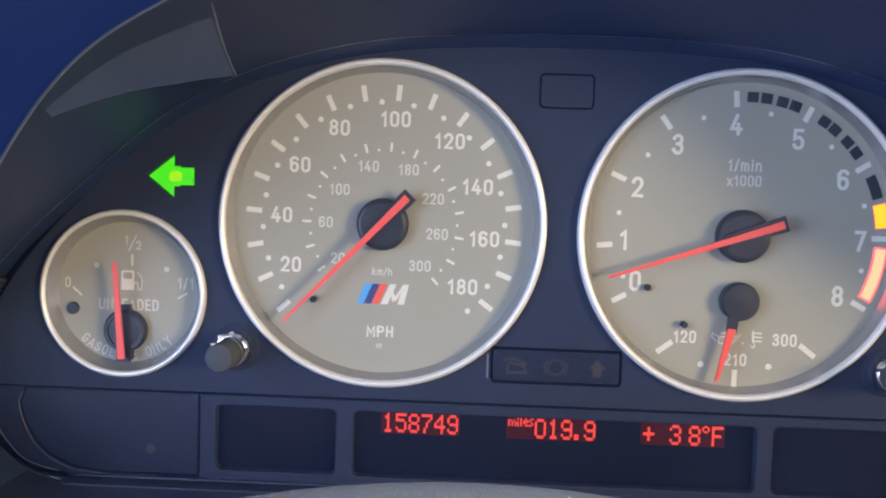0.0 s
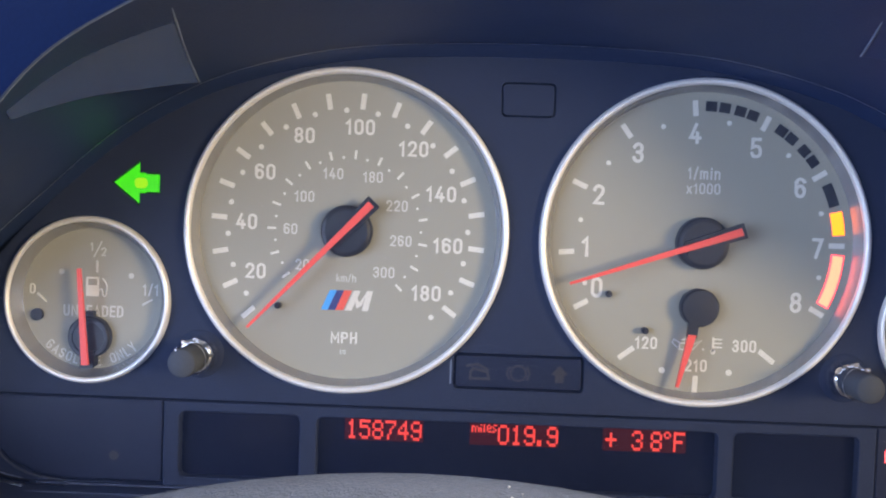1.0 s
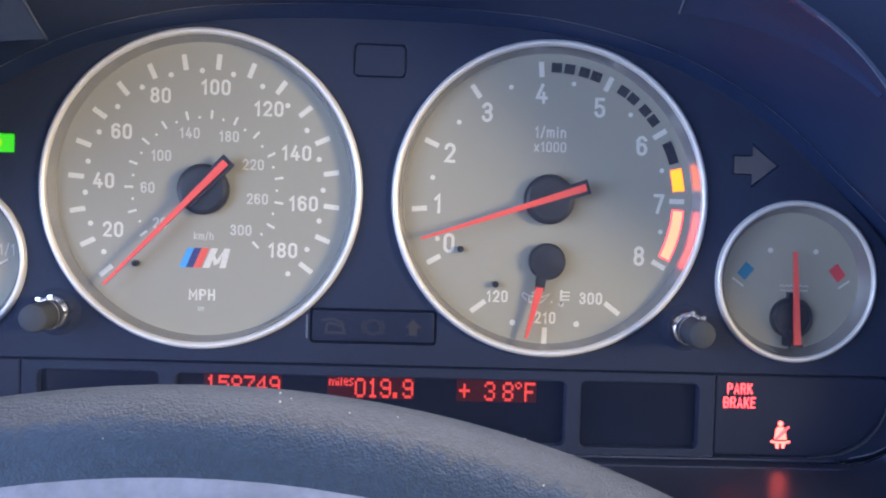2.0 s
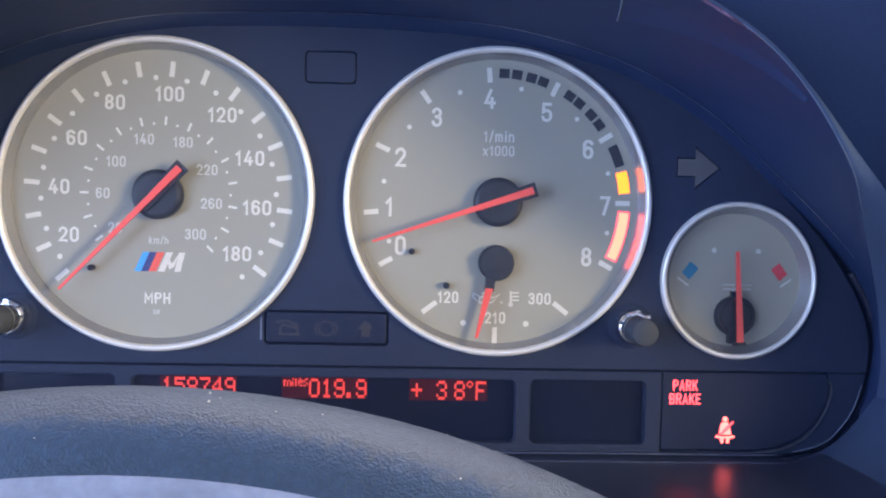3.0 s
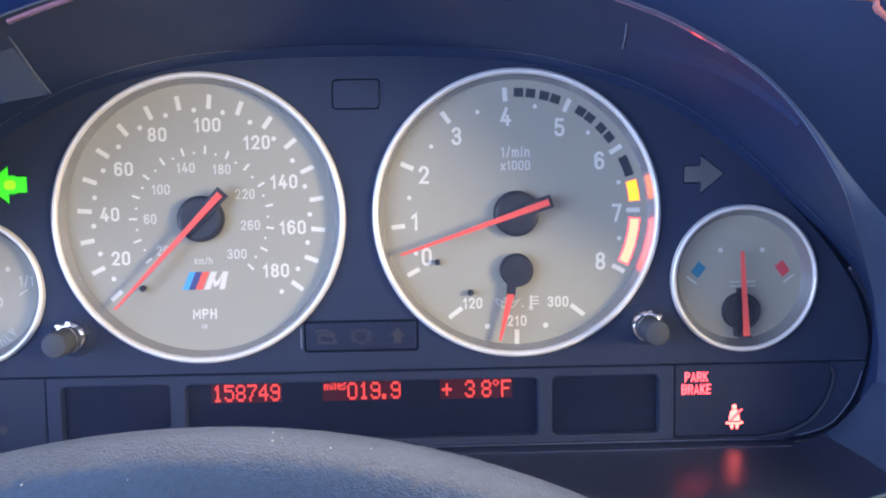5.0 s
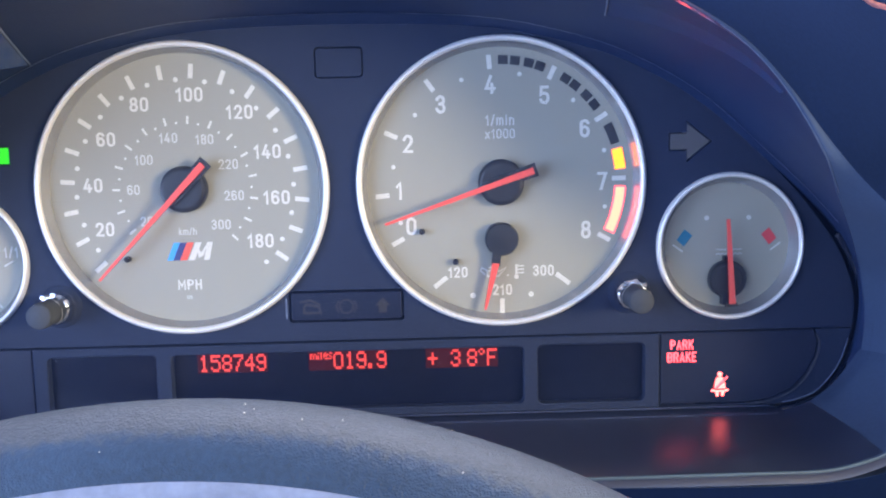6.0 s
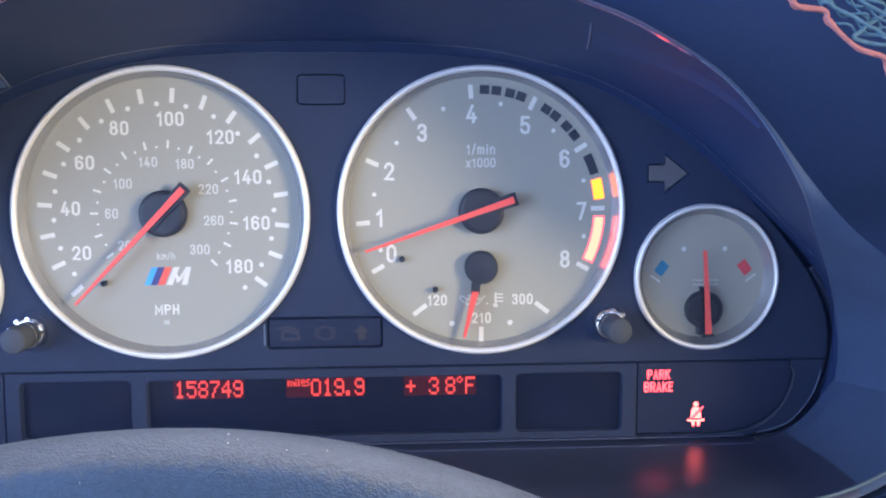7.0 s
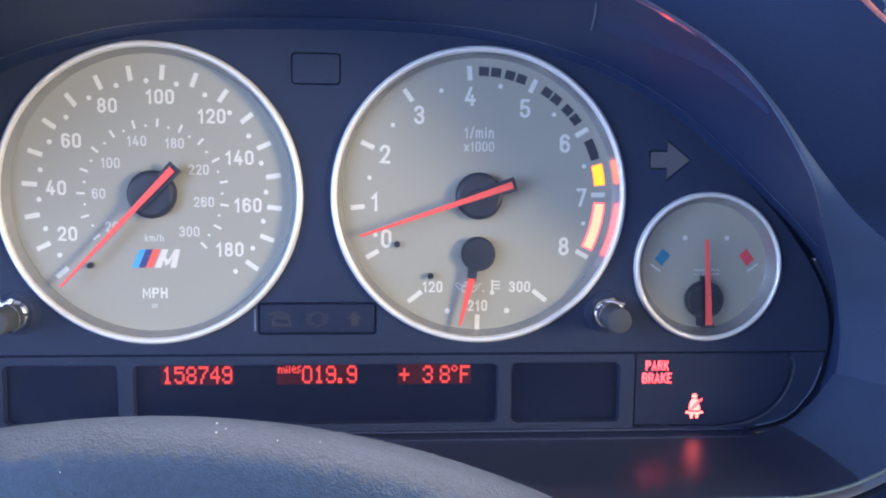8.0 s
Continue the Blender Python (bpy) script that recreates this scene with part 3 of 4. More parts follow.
def face_outline(low, high, grow=1.0):
    """The cluster's outline between two heights."""
    pts = [(p.x * grow, p.z * grow) for p in smooth_loop(RIM, 6)]
    out = []
    for k, (x, z) in enumerate(pts):
        px, pz = pts[k - 1]
        for level in (low, high):
            if (pz - level) * (z - level) < 0:
                s = (level - pz) / (z - pz)
                out.append((px + s * (x - px), level))
        if low < z < high:
            out.append((x, z))
    return out


def arrow_outline(side, grow=0.0):
    g = grow
    pts = [(111.0 - g, 10.0 - g), (116.6, 10.0 - g), (116.6, 6.4 - 1.6 * g), (124.4 + 1.6 * g, 12.6), (116.6, 18.8 + 1.6 * g), (116.6, 15.3 + g), (111.0 - g, 15.3 + g)]
    return [(side * x, z) for x, z in pts]


WINDOWS = [(-102.8, -76.6, -66.0, -56.4), (-60.7, -76.8, 60.4, -56.6), (65.3, -77.0, 102.5, -56.4)]
holes = [circle(-SX, SZ, 47.4, 96), circle(SX, SZ, 47.4, 96), circle(-GX, GZ, 24.2), circle(GX, GZ, 24.2),
         round_rect(-8.2, 36.0, 8.0, 46.3, 1.6), round_rect(-19.8, -46.3, 19.5, -35.3, 1.4), arrow_outline(1, 0.45), arrow_outline(-1, 0.45)]
part("faceplate", plate(face_outline(-52.7, 90), holes, 3, -3, edge=0.15), FACE, cluster, "matt charcoal plastic faceplate")
part("display_bezel", plate([(-107.8, -80.4), (107.8, -80.4), (107.8, -53.4), (-107.8, -53.4)], [round_rect(*w, 2.0) for w in WINDOWS], 3, -3.2, edge=0.5), FACE, cluster, "charcoal bezel round three dark windows")
part("backing_sheet", prism(face_outline(-95, 95, 1.08), 9, 6), VOID, cluster, "black sheet behind the plates")
for w in WINDOWS:
    part("display_window", plate(round_rect(w[0] - 1, w[1] - 1, w[2] + 1, w[3] + 1, 2.2), [], 3, 0.2), GLASS_DARK, cluster, "dark glossy display glass")


def lamp_field(side):
    """The smoked panel with telltales at one end of the lower strip."""
    pts = [(108.2, -53.4), (162.0, -53.4), (163.4, -58), (162.4, -63), (159.4, -69), (154.5, -74), (147, -77.4), (138, -78.6), (108.2, -78.6)]
    pts = [(side * x, z) for x, z in pts]
    ob = part("lamp_panel", plate(pts, [], 3, -2.6, edge=0.4), SMOKED, cluster, "smoked plastic telltale panel")
    rim = [(side * x, -3.0, z) for x, z in ((162.6, -55), (163.9, -58), (162.9, -63.2), (159.9, -69.4), (154.9, -74.6), (147.2, -78.1), (138, -79.2))]
    part("panel_edge", sweep(smooth_loop(rim, 6, closed=False), 0.35, 6), TRIM, ob, "thin pale moulded edge", smooth=True)
    rim = [(side * x, y, z) for x, y, z in ((169.5, -1.5, -20), (175.6, -1.0, -30), (179.8, -0.5, -43), (178.6, -0.5, -58.4), (173.2, -0.5, -71.8), (164.0, -0.8, -79.2), (152, -1.8, -81.8), (138, -2.6, -82.2))]
    part("corner_moulding", sweep(smooth_loop(rim, 6, closed=False), 1.5, 12), GLOSS_BLACK, ob, "rounded glossy corner moulding", smooth=True)
    return ob


left_field, right_field = lamp_field(-1), lamp_field(1)


def corner_surround(side):
    """The charcoal plate between a telltale panel and the cluster's lower corner."""
    rim = [(p.x, p.z) for p in smooth_loop(RIM, 6)]
    rim = [(x, z) for x, z in rim if x > 120 and z < -53.6]
    inner = [(162.4, -53.2), (163.8, -58), (162.8, -63.1), (159.8, -69.3), (154.8, -74.4), (147.2, -77.8), (138, -79.0), (120.5, -79.0)]
    outline = [(side * x, z) for x, z in [(175.4, -53.2)] + rim + list(reversed(inner))]
    ob = part("corner_surround", plate(outline, [], 3, -2.8, edge=0.15), FACE, cluster, "charcoal plate round the telltale panel")
    part("edge_glint", sweep([(side * (x - 0.3), -2.9, z + 0.2) for x, z in rim if x > 150 and z < -56], 0.2, 6), PALE_GLINT, ob, "thin pale line painted as the edge's highlight", smooth=True)


corner_surround(-1)
corner_surround(1)
part("lower_ledge", prism([(-150, -80.9), (150, -80.9), (150, -82.2), (-150, -82.2)], 2, -9), SHELF, cluster, "narrow glossy ledge under the displays")
part("ledge_rib", prism([(-146, -79.3), (146, -79.3), (146, -79.9), (-146, -79.9)], 2, -4.6), SHELF, cluster, "thin moulded rib")


def shelf_height(x, y, z):
    """The shelf sweeps up at its ends into the lower corners of the hood."""
    front = max(0.0, (abs(x) - 136) / 33) ** 2 * 13.0 * (1 + 0.25 * y / 60)
    back = min(front + 3, max(0.0, (abs(x) - 142) / 30) ** 2.6 * 15.5)
    share = min(1.0, max(0.0, (-y - 12) / 34))
    return z + back + (front - back) * share


def shelf_sheet(x0, x1):
    bm = bmesh.new()
    grid = [[bm.verts.new((x * MM, y * MM, shelf_height(x, y, z) * MM)) for x in range(x0, x1 + 1, 3)] for y, z in ((-7, -81.2), (-14, -81.35), (-20, -81.5), (-30, -81.75), (-40, -82.0), (-58, -82.6), (-60.5, -83.4), (-61, -86))]
    for a, b in zip(grid, grid[1:]):
        for k in range(len(a) - 1):
            bm.faces.new((a[k], a[k + 1], b[k + 1], b[k]))
    return bm


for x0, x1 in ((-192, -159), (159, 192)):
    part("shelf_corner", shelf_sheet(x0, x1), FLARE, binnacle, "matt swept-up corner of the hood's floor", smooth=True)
shelf_part = part("shelf", shelf_sheet(-159, 159), SHELF, binnacle, "glossy black shelf under the displays", smooth=True)
part("shelf_lip", sweep([(x, -60.2, shelf_height(x, -60, -82.9)) for x in range(-188, 189, 4)], 0.6, 8), LIP, shelf_part, "pale front edge, its blue light painted in", smooth=True)

# the clear cover, pierced by the two reset knobs
cover = part("clear_cover", plate([(p.x * 0.995, p.z * 0.995) for p in smooth_loop(between(BACK, FRONT, 0.16), 6)], [circle(-97.0, -38.6, 5.0, 40), circle(97.0, -38.6, 5.0, 40)], -14.4, -14.9), lens_material(), cluster, "clear matt plastic cover over the gauges")
cover.visible_shadow = False

# gauges
PRINT_Y = -0.12


def gauge(name, cx, cz, ring_r, label, big=True):
    """The dial as a part, with its ring and wall."""
    if big:
        dial = part(name, lathe([(46.4, 0.6), (45.4, 0.0), (0.01, 0.0)], cx, cz, 96), DIAL, cluster, label)
        part("dial_wall", lathe([(45.3, 0.05), (45.6, -0.3), (46.9, -4.0), (47.1, -4.4)], cx, cz, 128), DIAL_WALL, dial, "sloping grey inner wall", smooth=True)
        part("ring", lathe([(46.9, -2.0), (46.95, -4.6), (47.3, -5.3), (47.9, -5.6), (48.5, -5.4), (49.0, -4.7), (49.1, -3.0), (49.1, -2.5)], cx, cz, 128), SATIN, dial, "satin aluminium ring", smooth=True)
    else:
        dial = part(name, lathe([(21.8, 0.5), (21.6, 0.0), (0.01, 0.0)], cx, cz, 72), DIAL, cluster, label)
        part("dial_wall", lathe([(21.55, 0.02), (21.9, -0.5), (23.4, -3.6), (23.7, -4.2)], cx, cz, 96), DIAL_WALL, dial, "sloping grey inner wall", smooth=True)
        part("ring", lathe([(23.6, -2.0), (23.7, -4.5), (24.0, -5.1), (24.5, -5.3), (25.0, -5.1), (25.4, -4.5), (25.45, -2.5)], cx, cz, 96), SATIN, dial, "satin aluminium ring", smooth=True)
    return dial


def tick(dial, outline, mat=PRINT, name="tick", thick=0.12):
    return part(name, prism(outline, -0.01, -thick), mat, dial)


def dot(dial, x, z, r, mat=PRINT):
    return part("dot", prism(circle(x, z, r, 14), -0.01, -0.12), mat, dial)


def needle(dial, cx, cz, tip, tail, hub_r, height, wide=2.3, point=0.75, hub=True):
    """A red pointer on a black carrier over its round hub; tip and tail are (x, z)."""
    if hub:
        part("hub", lathe([(hub_r, 0), (hub_r, height + 2.0), (hub_r - 0.5, height + 1.2), (hub_r - 1.4, height + 0.9), (0.01, height + 0.8)], cx, cz, 48), BLACK, dial, "round black hub cap", smooth=False)
    way = Vector((tip[0] - tail[0], tip[1] - tail[1]))
    length = way.length
    way.normalize()
    side = Vector((-way.y, way.x))
    tail_v = Vector(tail)

    def strip(d0, d1, w0, w1):
        a, b = tail_v + way * d0, tail_v + way * d1
        return [tuple(a + side * w0 / 2), tuple(b + side * w1 / 2), tuple(b - side * w1 / 2), tuple(a - side * w0 / 2)]

    part("needle_carrier", prism(strip(-1.2, hub_r * 2.2, wide + 2.4, wide + 1.6), height + 0.8, height - 0.3), BLACK, dial, "black needle carrier")
    part("needle", prism(strip(0, length, wide, point), height - 0.2, height - 1.3), CORAL, dial, "coral red needle")


def pin(dial, x, z, r=1.0):
    part("stop_pin", lathe([(r, 0), (r, -2.2), (r * 0.7, -2.6), (0.01, -2.6)], x, z, 16), BLACK, dial, "small black stop pin")


# speedometer
speedo = gauge("speedometer", -SX, SZ, 49, "grey speedometer dial with white figures")
mph = lambda v: 1.515 * (v - 96.43)
for v in range(10, 190, 10):
    tick(speedo, bar(-SX, SZ, 37.1, 41.9, mph(v), 1.55))
for v in range(15, 190, 10):
    dot(speedo, *polar(-SX, SZ, 36.6, mph(v)), 0.82)
for k in range(20, 310, 10):
    if k % 20 == 0:
        tick(speedo, bar(-SX, SZ, 21.9, 24.6, mph(k / 1.609), 0.75))
    else:
        dot(speedo, *polar(-SX, SZ, 22.3, mph(k / 1.609)), 0.42)
for text, x, z in (("20", -81.4, -12.9), ("40", -84.5, 2.1), ("60", -79.2, 17.4), ("80", -67.5, 28.8), ("100", -50.6, 31.8), ("120", -34.2, 25.7), ("140", -25.4, 12.3), ("160", -22.9, -3.3), ("180", -29.0, -18.0)):
    lettering("numeral", text, x, z, 4.8, PRINT_Y, PRINT, speedo)
for text, x, z in (("20", -67.1, -10.5), ("60", -71.0, 0.3), ("100", -67.0, 10.3), ("140", -58.4, 17.5), ("180", -46.3, 16.8), ("220", -38.7, 8.3), ("260", -37.2, -2.3), ("300", -42.1, -12.1)):
    lettering("numeral", text, x, z, 3.4, PRINT_Y, FAINT, speedo, wide=0.55, weight=0.15)
lettering("letter", "km/h", -53.5, -14.2, 2.4, PRINT_Y, FAINT, speedo, wide=0.52, weight=0.13)
lettering("letter", "MPH", -53.7, -32.5, 3.5, PRINT_Y, PRINT, speedo, wide=0.62, weight=0.17, gap=0.16)
lettering("letter", "US", -53.9, -36.9, 1.4, PRINT_Y, FAINT, speedo)


def slanted(x0, x1, z0=-24.1, z1=-18.0, lean=2.6):
    return [(x0, z0), (x1, z0), (x1 + lean, z1), (x0 + lean, z1)]


for (x0, x1), mat in (((-61.0, -58.9), SKY_PRINT), ((-58.9, -56.6), NAVY_PRINT), ((-56.6, -54.2), RED_PRINT)):
    tick(speedo, slanted(x0, x1), mat, "emblem_stripe")
for x0, x1, z0, z1, lean in ((-53.7, -51.6, -24.1, -18.0, 2.6), (-48.5, -46.6, -24.1, -18.0, 1.4)):
    tick(speedo, slanted(x0, x1, z0, z1, lean), PRINT, "emblem_stripe")
tick(speedo, [(-50.9, -18.05), (-49.3, -21.6), (-46.9, -18.05), (-48.6, -22.6), (-50.2, -23.4)], PRINT, "emblem_block", 0.16)
pin(speedo, -74.0, -23.2)
needle(speedo, -SX, SZ, (-82.3, -29.6), (-46.0, 8.5), 7.8, -5.0)

# tachometer
tacho = gauge("tachometer", SX, SZ, 49, "grey tachometer dial with white figures and lit warning segments")
RPM = {0: -119.1, 1: -95.6, 2: -65.8, 3: -35.6, 4: -4.8, 5: 26.0, 6: 58.2, 7: 89.3, 8: 119.0}
for v, a in RPM.items():
    tick(tacho, bar(SX, SZ, 38.2, 42.9, a, 1.6))
for a in (-111.0, -80.9, -51.0, -20.2, 10.7, 42.6, 74.2, 104.4):
    dot(tacho, *polar(SX, SZ, 36.9, a), 0.75)
for text, x, z in (("0", 22.7, -14.3), ("1", 18.9, -2.0), ("2", 22.2, 13.8), ("3", 33.5, 26.8), ("4", 50.4, 33.1), ("5", 68.7, 29.3), ("6", 82.4, 17.8), ("7", 88.4, -0.2), ("8", 82.7, -16.8)):
    lettering("numeral", text, x, z, 6.2, PRINT_Y, PRINT, tacho, wide=0.56, weight=0.16)
lettering("letter", "1/min", 53.5, 21.2, 3.6, PRINT_Y, FAINT, tacho, wide=0.5, weight=0.14)
lettering("letter", "x1000", 53.5, 16.6, 3.3, PRINT_Y, FAINT, tacho, wide=0.54, weight=0.14)
for a in (1.8, 7.5, 14.1, 19.6, 33.1, 38.5, 45.8, 51.5):
    tick(tacho, bar(SX, SZ, 39.6, 42.6, a, 3.3), BLACK, "shift_segment", 0.2)
tick(tacho, arc_band(SX, SZ, 39.6, 42.7, 62.8, 72.6), BLACK, "shift_segment", 0.2)
tick(tacho, arc_band(SX, SZ, 39.2, 43.0, 93.1, 115.5), LIT_RIM, "segment_border", 0.14)
tick(tacho, arc_band(SX, SZ, 39.4, 42.9, 75.2, 84.8), LIT_YELLOW, "lit_segment", 0.2)
tick(tacho, arc_band(SX, SZ, 39.6, 42.6, 93.6, 115.0), LIT_SEGMENT, "lit_segment", 0.2)
for text, x, z in (("120", 38.3, -30.6), ("210", 53.6, -37.0), ("300", 67.9, -30.6)):
    lettering("numeral", text, x, z, 3.8, PRINT_Y, PRINT, tacho, wide=0.54, weight=0.16)
for (x0, z0), (x1, z1) in (((34.6, -32.2), (30.1, -35.6)), ((53.6, -40.1), (53.5, -45.2)), ((72.4, -31.9), (77.0, -35.4))):
    side = Vector((z0 - z1, x1 - x0)).normalized() * 0.8
    tick(tacho, [(x0 + side.x, z0 + side.y), (x1 + side.x, z1 + side.y), (x1 - side.x, z1 - side.y), (x0 - side.x, z0 - side.y)])
for x, z in ((43.4, -38.8), (63.6, -38.8)):
    dot(tacho, x, z, 0.95)
# oil can and thermometer signs
sign_stroke("oil_sign", [[(47.6, -31.6), (46.2, -30.2), (46.6, -29.2), (48.4, -30.2)], [(48.4, -32.2), (48.4, -30.4), (51.6, -30.0), (52.6, -30.6), (55.0, -29.3), (52.4, -32.2), None], [(49.2, -29.2), (51.2, -29.0)]], 0.42, PRINT_Y, FAINT, tacho)
dot(tacho, 55.6, -32.0, 0.35, FAINT)
tick(tacho, [(58.2, -28.2), (58.9, -28.2), (58.9, -32.6), (58.2, -32.6)], PRINT, "thermometer_sign")
for z in (-28.6, -29.8, -31.0):
    tick(tacho, [(58.9, z), (61.2, z), (61.2, z - 0.45), (58.9, z - 0.45)], PRINT, "thermometer_sign")
dot(tacho, 58.55, -32.6, 0.8)
pin(tacho, 26.3, -16.1)
pin(tacho, 37.6, -26.8)
needle(tacho, SX, SZ, (13.9, -13.0), (64.2, 4.1), 7.8, -5.0)
part("oil_hub", lathe([(5.7, 0), (5.7, -3.2), (5.2, -3.9), (0.01, -4.1)], SX - 0.1, -19.2, 40), BLACK, tacho, "smaller black hub cap")
part("needle_carrier", prism([(50.2, -22.0), (53.4, -22.0), (52.6, -28.4), (49.7, -28.0)], -2.4, -3.8), BLACK, tacho, "black needle carrier")
part("needle", prism([(50.0, -27.2), (52.4, -27.4), (47.8, -43.2), (47.0, -43.1)], -2.8, -4.2), CORAL, tacho, "short coral red needle")


# small gauges
def small_hub(dial, cx, cz):
    part("hub", lathe([(6.5, 0), (6.5, -2.4), (6.0, -3.0), (5.0, -3.0), (4.8, -2.6), (0.01, -2.8)], cx, cz, 40), BLACK, dial, "round black hub with a ridged rim")
    part("hub_notch", prism([(cx - 1.3, cz + 5.8), (cx + 1.3, cz + 5.8), (cx + 1.3, cz + 8.0), (cx - 1.3, cz + 8.0)], 0, -2.2), BLACK, dial)
    part("hub_foot", prism([(cx - 2.2, cz - 8.8), (cx + 2.2, cz - 8.8), (cx + 2.2, cz - 4), (cx - 2.2, cz - 4)], 0, -3.4), BLACK, dial)


fuel = gauge("fuel_gauge", -GX, GZ, 25.4, "grey fuel gauge dial with pale lettering", big=False)
lettering("letter", "1", -132.0, -7.3, 2.7, PRINT_Y, FAINT, fuel, wide=0.5, weight=0.15)
sign_stroke("letter", [[(-131.3, -10.4), (-129.0, -5.8)]], 0.36, PRINT_Y, FAINT, fuel)
lettering("letter", "2", -128.3, -8.8, 2.7, PRINT_Y, FAINT, fuel, wide=0.6, weight=0.15)
lettering("letter", "0", -150.2, -20.8, 3.2, PRINT_Y, PRINT, fuel, wide=0.55, weight=0.15)
lettering("letter", "1/1", -113.6, -20.0, 3.6, PRINT_Y, FAINT, fuel, wide=0.5, weight=0.12)
lettering("letter", "UNLEADED", -131.2, -27.1, 3.5, PRINT_Y, FAINT, fuel, wide=0.56, weight=0.15)
for k, letter in enumerate("GASOLINE ONLY"):
    if letter != " ":
        a = 221.5 - 6.9 * k
        x, z = polar(-GX, GZ, 19.3, a)
        lettering("letter", letter, x, z, 3.1, PRINT_Y, FAINT, fuel, wide=0.56, weight=0.14, turn=180 - a)
for x, z in ((-141.2, -15.3), (-119.6, -15.9)):
    dot(fuel, x, z, 0.85, FAINT)
tick(fuel, [(-130.6, -11.6), (-129.9, -11.6), (-129.9, -15.2), (-130.6, -15.2)], FAINT)
tick(fuel, [(-148.7, -22.4), (-148.3, -22.0), (-145.5, -24.5), (-145.9, -24.9)], PRINT, thick=0.5)
tick(fuel, [(-116.0, -24.4), (-115.7, -24.9), (-112.8, -23.2), (-113.0, -22.7)], FAINT, thick=0.7)
# pump sign
pump_loop = round_rect(-133.6, -22.6, -129.6, -16.6, 0.4)
part("pump_sign", plate(pump_loop, [round_rect(-133.0, -19.2, -130.2, -17.2, 0.2)], -0.01, -0.12), PRINT, fuel)
part("pump_hose", sweep(smooth_loop([(-129.5, -0.1, -20.6), (-128.6, -0.1, -20.4), (-128.3, -0.1, -22.2), (-127.4, -0.1, -22.2), (-127.2, -0.1, -19.0), (-128.6, -0.1, -17.0)], 4, closed=False), 0.24, 6), FAINT, fuel)
part("lamp_hole", prism(circle(-148.3, -28.7, 1.9, 24), -0.3, -1.2), BLACK, fuel, "round black reserve lamp")
small_hub(fuel, -GX, -35.0)
needle(fuel, -GX, -35.0, (-133.7, -13.8), (-131.3, -43.0), 0, -4.6, wide=2.1, point=1.1, hub=False)

heat = gauge("temperature_gauge", GX, GZ, 25.4, "grey coolant temperature gauge dial", big=False)
for x, z in ((124.6, -13.8), (139.2, -13.9)):
    dot(heat, x, z, 0.85, FAINT)
for mat, side in ((BLUE_PRINT, -1), (WARN_PRINT, 1)):
    c, s = Vector((GX + side * 14.7, -20.4)), side
    tick(heat, [(c.x + s * u, c.y + w) for u, w in ((-2.7, 0.6), (0.0, 2.9), (2.7, -0.8), (0.2, -3.1))], mat, "range_block")
    tick(heat, [(GX + s * x, z) for x, z in ((18.6, -22.6), (18.9, -23.1), (15.4, -25.6), (15.1, -25.1))], FAINT)
for z in (-24.9, -26.4):
    pts = [(128.0 + 0.75 * k, -0.1, z + (0.25 if k % 2 else -0.25)) for k in range(13)]
    part("wave_sign", sweep(smooth_loop(pts, 3, closed=False), 0.17, 5), FAINT, heat)
small_hub(heat, GX, -35.0)
needle(heat, GX, -35.0, (130.4, -13.9), (132.2, -43.0), 0, -4.6, wide=2.1, point=1.0, hub=False)


# telltales and small panels of the faceplate
def arrow(side, lit):
    ob = part("turn_arrow", prism(arrow_outline(side), 3, -2.8), LIT_GREEN if lit else ARROW_OFF, cluster, "lit green turn arrow" if lit else "unlit grey turn arrow")
    if lit:
        part("lamp_core", prism(round_rect(side * 116.2 - 2.0, 11.0, side * 116.2 + 2.0, 14.2, 1.4), -2.6, -2.86), LIT_CORE, ob, "yellower bright centre")


arrow(-1, True)
arrow(1, False)
part("sensor_cover", plate(round_rect(-7.7, 36.5, 7.5, 45.8, 1.3), [], 3, -3, edge=0.2), FACE, cluster, "blank rounded cover")
icons = part("warning_panel", plate(round_rect(-19.0, -45.5, 18.7, -36.1, 0.9), [], 3, -2.9, edge=0.2), SMOKED, cluster, "dark panel with three unlit signs")
sign_stroke("unlit_sign", [[(-15.8, -39.2), (-12.6, -38.6), (-9.4, -40.2)], [(-14.6, -40.9), (-13.8, -39.9), (-9.6, -41.0), (-9.0, -43.0), (-14.8, -43.0), None]], 0.7, -3.0, ICON_DIM, icons)
sign_stroke("unlit_sign", [circle(-0.2, -41.0, 2.3, 20) + [None], [(-2.9, -39.2), (-3.7, -41.0), (-2.9, -42.8)], [(2.5, -39.2), (3.3, -41.0), (2.5, -42.8)]], 0.5, -3.0, ICON_DIM, icons)
part("unlit_sign", prism([(10.9, -43.4), (13.5, -43.4), (13.5, -41.0), (14.8, -41.0), (12.2, -38.2), (9.6, -41.0), (10.9, -41.0)], -2.85, -3.0), ICON_DIM, icons)
# Pale strip paints in the highlight on the panel's bevelled left edge.
part("panel_edge", prism(round_rect(-20.9, -44.9, -20.4, -37.6, 0.2, 2), -2.9, -3.2), PALE_GLINT, icons, "thin pale moulded edge")

lettering("lit_letter", "PARK", 115.7, -57.6, 3.4, -2.75, LIT_RED, right_field, wide=0.5, weight=0.13, gap=0.11, label="lit red letter")
lettering("lit_letter", "BRAKE", 115.7, -62.0, 3.5, -2.75, LIT_RED, right_field, wide=0.5, weight=0.13, gap=0.11, label="lit red letter")
BX, BZ = 129.2, -71.8


def belt_loop(points):
    return [(BX + 0.86 * x, BZ + 0.92 * z) for x, z in points]


